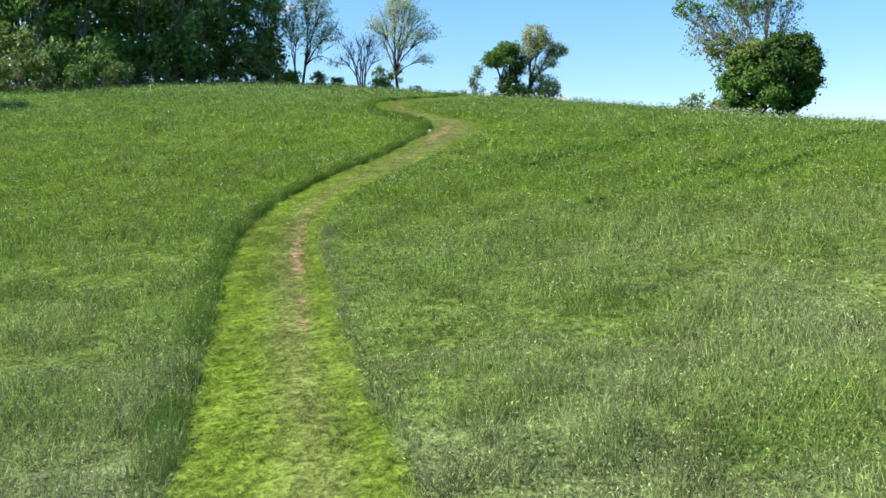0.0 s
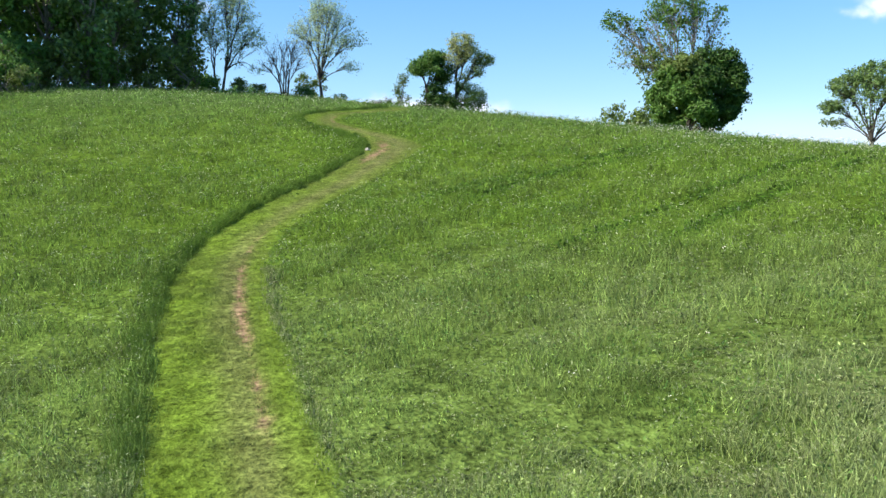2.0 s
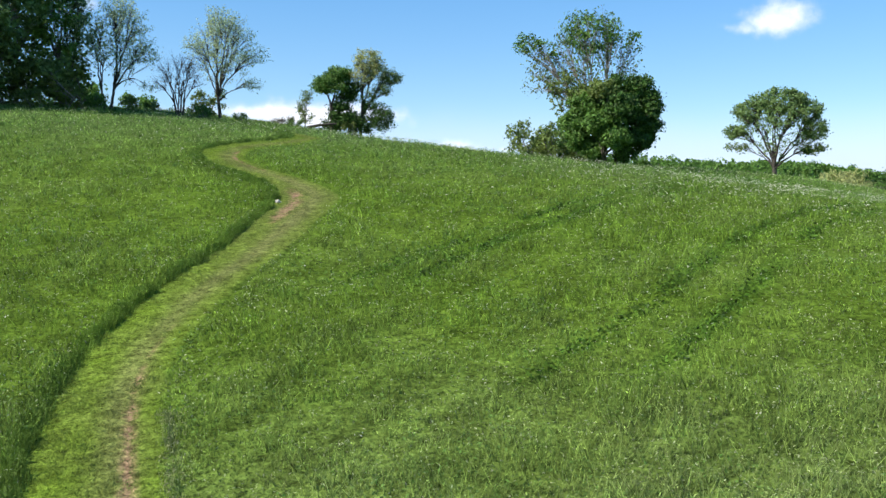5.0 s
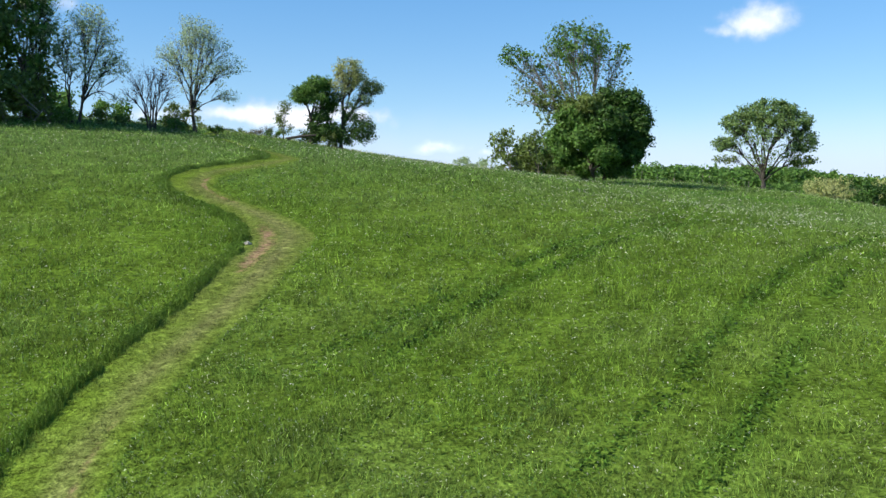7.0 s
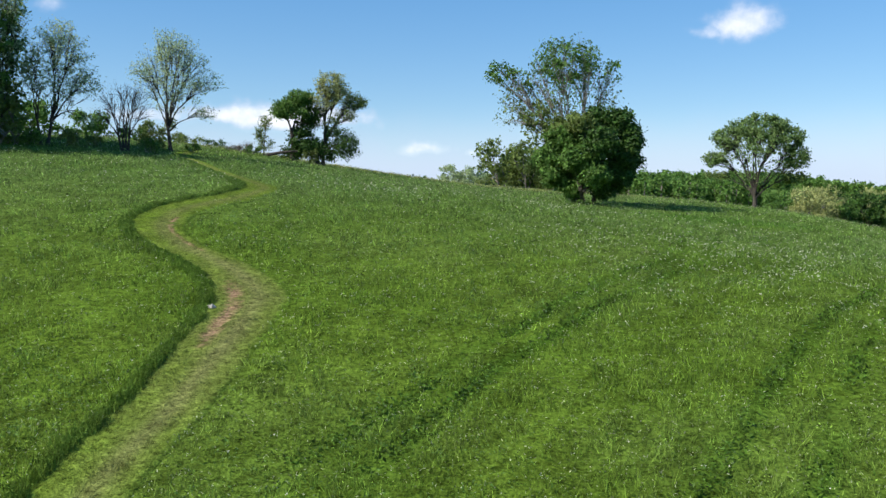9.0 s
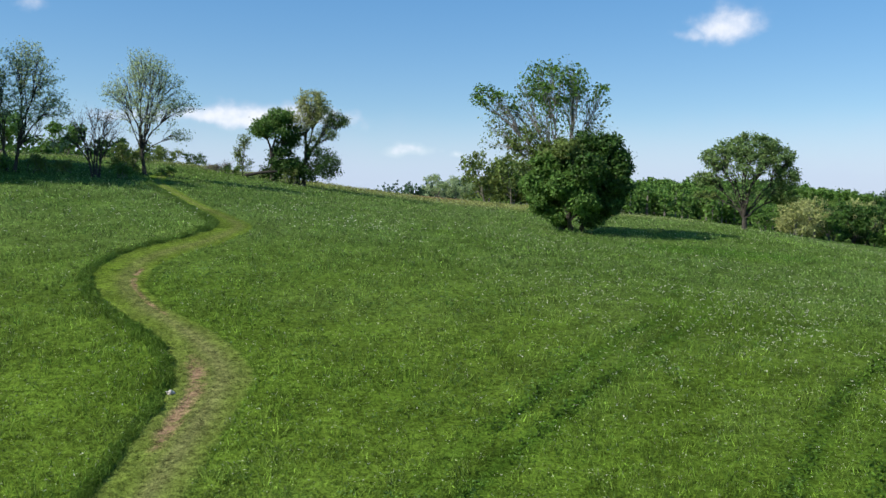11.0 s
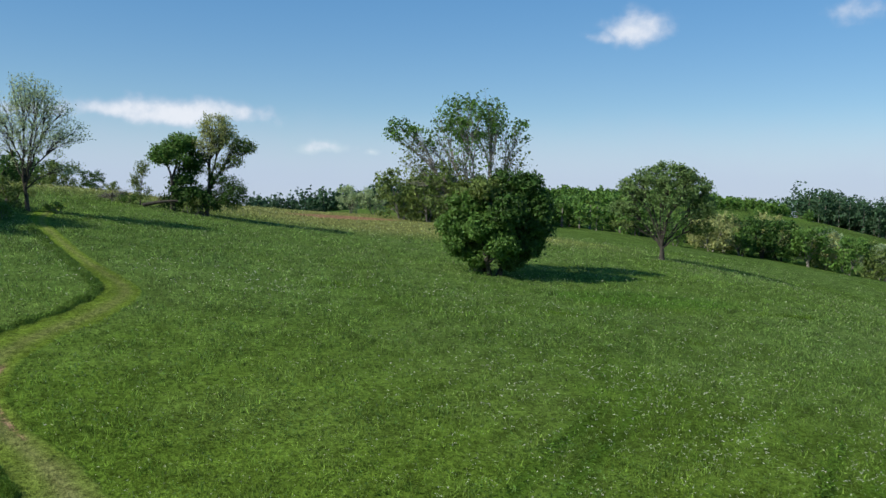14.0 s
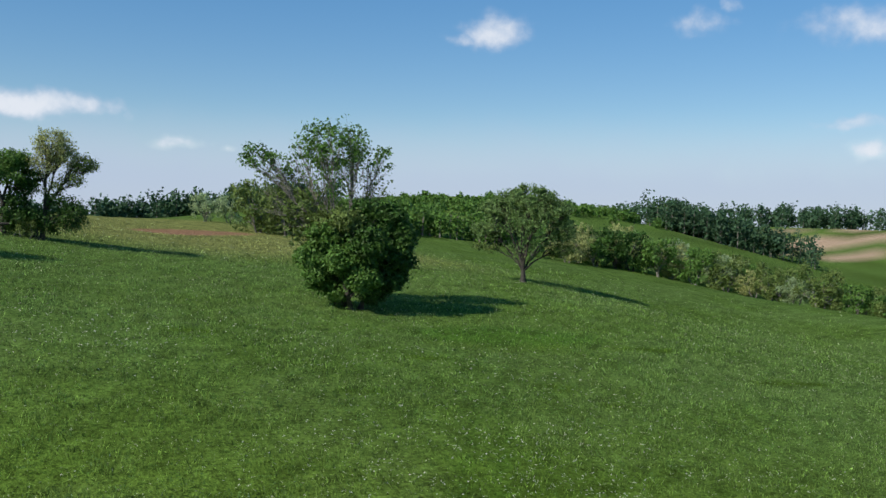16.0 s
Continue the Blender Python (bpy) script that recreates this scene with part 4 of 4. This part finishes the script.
wood_strip([(84, 250), (100, 247), (122, 239), (150, 222)], 3.0, 110, 7, 10, M_LEAF_MID, "strip of young green woodland along the field", 81, 0.8)
wood_strip([(286, 336), (310, 320), (332, 296)], 7.0, 70, 10, 17, M_LEAF_BLUE, "dark woodland on the far ridge", 82, 1.2)
wood_strip([(292, 347), (315, 346), (360, 350)], 6.0, 60, 10, 15, M_LEAF_DARK, "dark woodland on the far ridge", 83, 1.3)
wood_strip([(560, 520), (610, 470), (660, 420)], 10.0, 46, 13, 20, M_LEAF_BLUE, "distant trees along the skyline", 84, 1.9)
wood_strip([(420, 640), (560, 560), (640, 500)], 14.0, 60, 14, 22, M_LEAF_BLUE, "distant trees along the skyline", 85, 2.2)
wood_strip([(30, 425), (70, 437), (110, 432), (150, 425)], 8.0, 110, 10, 16, M_LEAF_BLUE, "dark far wood beyond the fields", 86, 1.5)
wood_strip([(-60, 200), (-30, 205), (-14, 211)], 4.0, 60, 5, 8, M_LEAF_MID, "far hedge of trees behind the brow", 87, 0.9)
wood_strip([(120, 290), (170, 305), (235, 318), (275, 330)], 6.0, 90, 3, 5, M_LEAF_MID, "green woodland across the valley", 90, 0.9)
wood_strip([(150, 318), (190, 332), (235, 346), (285, 362)], 9.0, 130, 1.6, 3.2, M_LEAF_MID, "green scrub on the slope across the valley", 88, 0.9)
wood_strip([(230, 170), (250, 140), (260, 110), (270, 70)], 8.0, 60, 6, 11, M_LEAF_OLIVE, "scrubby trees along the valley bottom", 89, 1.0)


# ---- grass, weeds and flowers ----
def meadow_points(rng, near, far, density, power):
    """Places strewn over the meadow, ever thinner away from the foot of the hill."""
    steps = np.linspace(near, far, 60)
    out = []
    for r0, r1 in zip(steps[:-1], steps[1:]):
        rm = (r0 + r1) / 2
        lo, hi = radians(-31), radians(42 if rm < 60 else 54)
        n = int(density * (8 / rm) ** power * (hi - lo) * rm * (r1 - r0))
        r, a = np.sqrt(rng.uniform(r0 * r0, r1 * r1, n)), rng.uniform(lo, hi, n)
        out.append(np.stack([r * np.sin(a), r * np.cos(a)], 1))
    return np.vstack(out)


def blades(x, y, z, height, width, lean, per, scatter, rng, root_tone, tip_tone):
    """Tufts of blades, each blade a slim triangle; returns verts, faces and tones."""
    n = len(x) * per
    x, y, z, height, width, scatter = (np.repeat(v, per) for v in (x, y, z, height, width, scatter))
    bx, by = x + rng.normal(0, 1, n) * scatter, y + rng.normal(0, 1, n) * scatter
    a, b = rng.uniform(0, 2 * math.pi, n), rng.uniform(0, 2 * math.pi, n)
    h = height * rng.uniform(0.55, 1.15, n)
    tilt = lean * h * rng.uniform(0.2, 1.3, n)
    dx, dy = np.cos(a) * width / 2, np.sin(a) * width / 2
    v = np.stack([np.stack([bx - dx, by - dy, z], 1), np.stack([bx + dx, by + dy, z], 1), np.stack([bx + np.cos(b) * tilt, by + np.sin(b) * tilt, z + h], 1)], 1)
    tone = np.stack([np.repeat(root_tone, per, 0), np.repeat(root_tone, per, 0), np.repeat(tip_tone, per, 0)], 1)
    return v.reshape(-1, 3), np.arange(3 * n).reshape(-1, 3), tone.reshape(-1, 3)


def meadow_grass():
    rng = np.random.default_rng(101)
    p = meadow_points(rng, 5.5, 205, 270, 1.5)
    side = path_side(p[:, 0], p[:, 1])
    edge = 1.0 + np.where(side > 0, 0.7, 0.12) * (0.6 * vnoise(p[:, 0], p[:, 1], 0.6, 91) + 0.4 * vnoise(p[:, 0], p[:, 1], 2.5, 90) - 0.5)
    p = p[np.abs(side) > edge]
    side = side[np.abs(side) > edge]
    x, y = p[:, 0], p[:, 1]
    r = np.hypot(x, y)
    keep = (bare_soil(x, y) < 0.4) & (rng.uniform(0, 1, len(x)) > 0.7 * rut(x, y)) & (rng.uniform(0, 1, len(x)) < smooth(195, 95, r))
    x, y, r, side = x[keep], y[keep], r[keep], side[keep]
    z = land(x, y) - 0.03
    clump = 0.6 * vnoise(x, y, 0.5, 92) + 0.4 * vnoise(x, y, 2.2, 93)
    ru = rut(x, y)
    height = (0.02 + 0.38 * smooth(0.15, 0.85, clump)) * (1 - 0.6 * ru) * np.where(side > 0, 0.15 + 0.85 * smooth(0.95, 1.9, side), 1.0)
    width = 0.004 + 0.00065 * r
    # colour darkened where clumps are low, painting shade into the gaps between them
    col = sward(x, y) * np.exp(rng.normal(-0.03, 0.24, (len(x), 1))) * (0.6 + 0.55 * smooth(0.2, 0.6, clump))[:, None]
    straw = np.array((0.29, 0.30, 0.155))
    w = (smooth(0.35, 0.75, vnoise(x, y, 2.2, 94) * 0.6 + vnoise(x, y, 0.6, 95) * 0.4) * (0.12 + 0.5 * smooth(26, 12, r)))[:, None] * (1 - ru[:, None])
    w = np.maximum(w, (0.7 * smooth(1.6, 1.05, side) * (side > 0) * smooth(34, 24, y))[:, None])
    tip = col * (1 - w) + straw * w
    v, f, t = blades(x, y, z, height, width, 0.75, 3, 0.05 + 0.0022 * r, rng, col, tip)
    many = np.where(r < 45, 3, np.where(r < 75, 2, 1))
    X, Y, R, H = np.repeat(x, many), np.repeat(y, many), np.repeat(r, many), np.repeat(height, many)
    spread = 0.07 + 0.0022 * R
    c = np.stack([X + rng.normal(0, 1, len(X)) * spread, Y + rng.normal(0, 1, len(X)) * spread, np.repeat(z, many) + H * rng.uniform(0.35, 1.0, len(X))], 1)
    lv, lf = diamonds(c, np.tile(np.array([[0, 0, 0.9]]), (len(c), 1)), (0.024 + 0.00125 * R) * rng.uniform(0.5, 1.6, len(c)), rng, 0.36)
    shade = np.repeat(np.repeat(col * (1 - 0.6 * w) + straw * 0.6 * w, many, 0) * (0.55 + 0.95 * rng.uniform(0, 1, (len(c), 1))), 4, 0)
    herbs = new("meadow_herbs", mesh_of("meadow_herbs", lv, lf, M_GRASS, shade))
    tagged(herbs, "small-leaved clover and herbs woven through the meadow grass", "herbs", kind="stuff")
    top = rng.uniform(0, 1, len(x)) < 0.3 + 0.35 * smooth(70, 30, r) * (1 - ru)
    x, y, r, z, height = x[top], y[top], r[top], z[top], height[top]
    c = np.stack([x + rng.normal(0, 0.08, len(x)), y + rng.normal(0, 0.08, len(x)), z + height + rng.uniform(-0.03, 0.12, len(x))], 1)
    sv, sf = diamonds(c, rng.normal(0, 1, c.shape), (0.02 + 0.0012 * r) * rng.uniform(0.6, 1.5, len(c)), rng, 0.3)
    # seed heads turn paler further out, adding the grass's grazing sheen as colour
    shade = np.repeat((np.array((0.27, 0.30, 0.15)) + np.array((0.05, 0.05, 0.05)) * smooth(14, 26, r)[:, None]) * (0.75 + 0.5 * rng.uniform(0, 1, (len(c), 1))), 4, 0)
    heads = new("seed_heads", mesh_of("seed_heads", sv, sf, M_GRASS, shade))
    tagged(heads, "pale feathery seed heads standing over the meadow grass", "grass", kind="stuff")
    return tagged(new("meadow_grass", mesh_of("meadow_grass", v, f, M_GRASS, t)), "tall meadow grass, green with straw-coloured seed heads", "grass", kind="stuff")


meadow_grass()


def edge_grass():
    """The thick standing grass along both sides of the path."""
    rng = np.random.default_rng(102)
    line = spline(COURSE, 0.05)
    line = line[(line[:, 1] > 5) & (line[:, 1] < 96)]
    way = unit(np.gradient(line[:, :2], axis=0))
    right = np.stack([way[:, 1], -way[:, 0]], 1)
    out = []
    for s, n in ((-1, 7), (1, 2)):
        for _ in range(n):
            d = line[:, 2] * (1.0 + 0.05 * rng.normal(0, 1, len(line)) + 0.16 * (vnoise(line[:, 0], line[:, 1], 0.8, 89) - 0.5)) + np.abs(rng.normal(0, 0.14, len(line)))
            out.append(np.hstack([line[:, :2] + right * (s * d)[:, None], np.full((len(line), 1), s)]))
    p = np.vstack(out)
    p = p[(p[:, 2] < 0) | (p[:, 1] < 24)]
    x, y, s = p.T
    r = np.hypot(x, y)
    z = land(x, y) - 0.03
    clump = vnoise(x, y, 0.55, 96)
    height = np.where(s < 0, 0.13 + 0.22 * clump, 0.05 + 0.14 * clump)
    col = 0.5 * sward(x, y) + 0.5 * np.array((0.090, 0.165, 0.020))
    tip = np.where((s > 0)[:, None], col * 0.35 + np.array((0.30, 0.29, 0.15)) * 0.65, col)
    v, f, t = blades(x, y, z, height, 0.006 + 0.0005 * r, 0.32, 6, 0.04 + 0.0008 * r, rng, col, tip)
    q = np.repeat(np.arange(len(x)), np.where(s < 0, 2, 1))
    c = np.stack([x[q] + rng.normal(0, 0.05, len(q)), y[q] + rng.normal(0, 0.05, len(q)), z[q] + height[q] * rng.uniform(0.1, 1.0, len(q))], 1)
    lv, lf = diamonds(c, rng.normal(0, 0.6, c.shape), (0.03 + 0.0013 * r[q]) * rng.uniform(0.6, 1.6, len(q)), rng, 0.4)
    shade = np.repeat(np.where((s[q] > 0)[:, None], tip[q], col[q]), 4, 0)
    tagged(new("path_edge_herbs", mesh_of("path_edge_herbs", lv, lf, M_EDGE, shade)), "leafy herbs crowding the mown path's edges", "herbs", kind="stuff")
    return tagged(new("path_edge_grass", mesh_of("path_edge_grass", v, f, M_EDGE, t)), "thick standing grass along the mown path's edges", "grass", kind="stuff")


edge_grass()


def mown_grass():
    rng = np.random.default_rng(103)
    line = spline(COURSE, 0.05)
    line = line[(line[:, 1] > 5) & (line[:, 1] < 80)]
    way = unit(np.gradient(line[:, :2], axis=0))
    right = np.stack([way[:, 1], -way[:, 0]], 1)
    k = np.repeat(np.arange(len(line)), np.where(line[:, 1] < 26, 34, 14))
    s = rng.uniform(-1.03, 1.03, len(k))
    p = line[k, :2] + right[k] * (s * line[k, 2])[:, None] + rng.normal(0, 0.03, (len(k), 2))
    x, y = p.T
    keep = rng.uniform(0, 1, len(x)) > worn(s, y) * 0.95
    x, y, s = x[keep], y[keep], s[keep]
    r = np.hypot(x, y)
    clump = 0.5 * vnoise(x, y, 0.22, 97) + 0.5 * vnoise(x, y, 0.7, 98)
    z = land(x, y) + 0.02
    col = mown_colour(s, x, y)
    v, f, t = blades(x, y, z, 0.015 + 0.075 * clump ** 2, 0.005 + 0.0006 * r, 1.2, 4, 0.03 + 0.0006 * r, rng, col, col * 1.05)
    return tagged(new("mown_grass", mesh_of("mown_grass", v, f, M_MOWN, t)), "short bright mown grass on the path", "grass", kind="stuff")


mown_grass()


def weeds():
    """Broad-leaved plants among the grass, thickest in the lush patches."""
    rng = np.random.default_rng(104)
    p = meadow_points(rng, 6, 95, 9, 1.0)
    x, y = p.T
    lush = vnoise(x, y, 4.5, 14) * 0.6 + vnoise(x, y, 1.3, 15) * 0.4
    keep = (np.abs(path_side(x, y)) > 1.25) & (rng.uniform(0, 1, len(x)) < smooth(0.45, 0.75, lush) + 0.5 * rut(x, y))
    x, y = x[keep], y[keep]
    r = np.hypot(x, y)
    n = 9
    X, Y, R = np.repeat(x, n), np.repeat(y, n), np.repeat(r, n)
    c = np.stack([X + rng.normal(0, 0.11, len(X)), Y + rng.normal(0, 0.11, len(X)), land(X, Y) + rng.uniform(0.15, 0.5, len(X))], 1)
    v, f = diamonds(c, np.tile(np.array([[0, 0, 1.0]]), (len(c), 1)), (0.03 + 0.0013 * R) * rng.uniform(0.7, 1.5, len(c)), rng, 0.5)
    return tagged(new("meadow_weeds", mesh_of("meadow_weeds", v, f, M_WEED)), "broad-leaved green weeds among the grass", "weeds", kind="stuff")


weeds()


def track_shade_herbs():
    """Low herbs in the old wheel tracks, their dark green also standing in for the ruts' shade."""
    rng = np.random.default_rng(106)
    out = []
    for line in TRACKS:
        for (x0, y0), (x1, y1) in zip(line[:-1], line[1:]):
            n = int(math.hypot(x1 - x0, y1 - y0) * 100)
            t = rng.uniform(0, 1, n)
            out.append(np.stack([x0 + (x1 - x0) * t + rng.normal(0, 0.25, n), y0 + (y1 - y0) * t + rng.normal(0, 0.25, n)], 1))
    x, y = np.vstack(out).T
    x, y = x - 0.6 * (vnoise(x, y, 4, 41) - 0.5), y - 0.3 * (vnoise(x, y, 1.2, 44) - 0.5)
    keep = (np.abs(path_side(x, y)) > 1.2) & (rng.uniform(0, 1, len(x)) < rut(x, y) * smooth(0.35, 0.7, vnoise(x, y, 3.5, 45)) * smooth(75, 45, np.hypot(x, y)))
    x, y = x[keep], y[keep]
    r = np.hypot(x, y)
    c = np.stack([x, y, land(x, y) + rng.uniform(0.0, 0.16, len(x))], 1)
    v, f = diamonds(c, np.tile(np.array([[0, 0, 0.8]]), (len(c), 1)), (0.06 + 0.0016 * r) * rng.uniform(0.6, 1.5, len(c)), rng, 0.5)
    # tone kept dark so the leaves also paint the shade of the ruts
    tone = np.repeat(np.array((0.068, 0.132, 0.016))[None] * rng.uniform(0.5, 1.4, (len(c), 1)), 4, 0)
    return tagged(new("track_shade_herbs", mesh_of("track_shade_herbs", v, f, M_GRASS, tone)), "low herbs in old wheel tracks, dark green for the ruts' shade too", "herbs", kind="stuff")


track_shade_herbs()


def flowers():
    rng = np.random.default_rng(105)
    spots = [(25, 47, 8, 6, 1300), (22, 56, 6, 3, 350), (37, 66, 8, 4, 140), (7, 76, 6, 4, 260), (18, 75, 10, 5, 300), (-8, 75, 8, 6, 220), (10, 40, 16, 14, 260), (-12, 45, 6, 12, 160), (45, 72, 12, 8, 120), (6, 18, 8, 8, 60)]
    x = np.hstack([rng.normal(cx, rx, n) for cx, cy, rx, ry, n in spots])
    y = np.hstack([rng.normal(cy, ry, n) for cx, cy, rx, ry, n in spots])
    keep = (np.abs(path_side(x, y)) > 1.15) & (y > 9) & (vnoise(x, y, 2.0, 99) > 0.35)
    x, y = x[keep], y[keep]
    n = 4
    X, Y = np.repeat(x, n), np.repeat(y, n)
    R = np.hypot(X, Y)
    h = np.repeat(land(x, y) + rng.uniform(0.36, 0.55, len(x)), n)
    c = np.stack([X + rng.normal(0, 0.035, len(X)), Y + rng.normal(0, 0.035, len(X)), h + rng.normal(0, 0.02, len(X))], 1)
    v, f = diamonds(c, np.tile(np.array([[0, 0, 1.6]]), (len(c), 1)), (0.02 + 0.00045 * R) * rng.uniform(0.6, 1.3, len(c)), rng, 0.9)
    return tagged(new("white_flowers", mesh_of("white_flowers", v, f, M_PETAL)), "small white meadow flowers scattered in drifts", "flowers", kind="stuff")


flowers()


def rock(x, y, size, seed):
    rng = np.random.default_rng(seed)
    bm = bmesh.new()
    bmesh.ops.create_icosphere(bm, subdivisions=3, radius=size)
    for v in bm.verts:
        v.co *= 0.8 + 0.45 * noise.noise(v.co * (1.3 / size) + Vector((seed, 0, 0)))
        v.co.z *= 0.6
    me = bpy.data.meshes.new("rock")
    bm.to_mesh(me)
    bm.free()
    me.materials.append(M_STONE)
    ob = new("rock", me)
    ob.matrix_world = pose(x, y, land1(x, y) + size * 0.3, 0, 0, float(rng.uniform(0, 360)))
    return tagged(ob, "pale weathered stone at the path's edge", "rock")


rock(-0.62, 44.7, 0.17, 3)
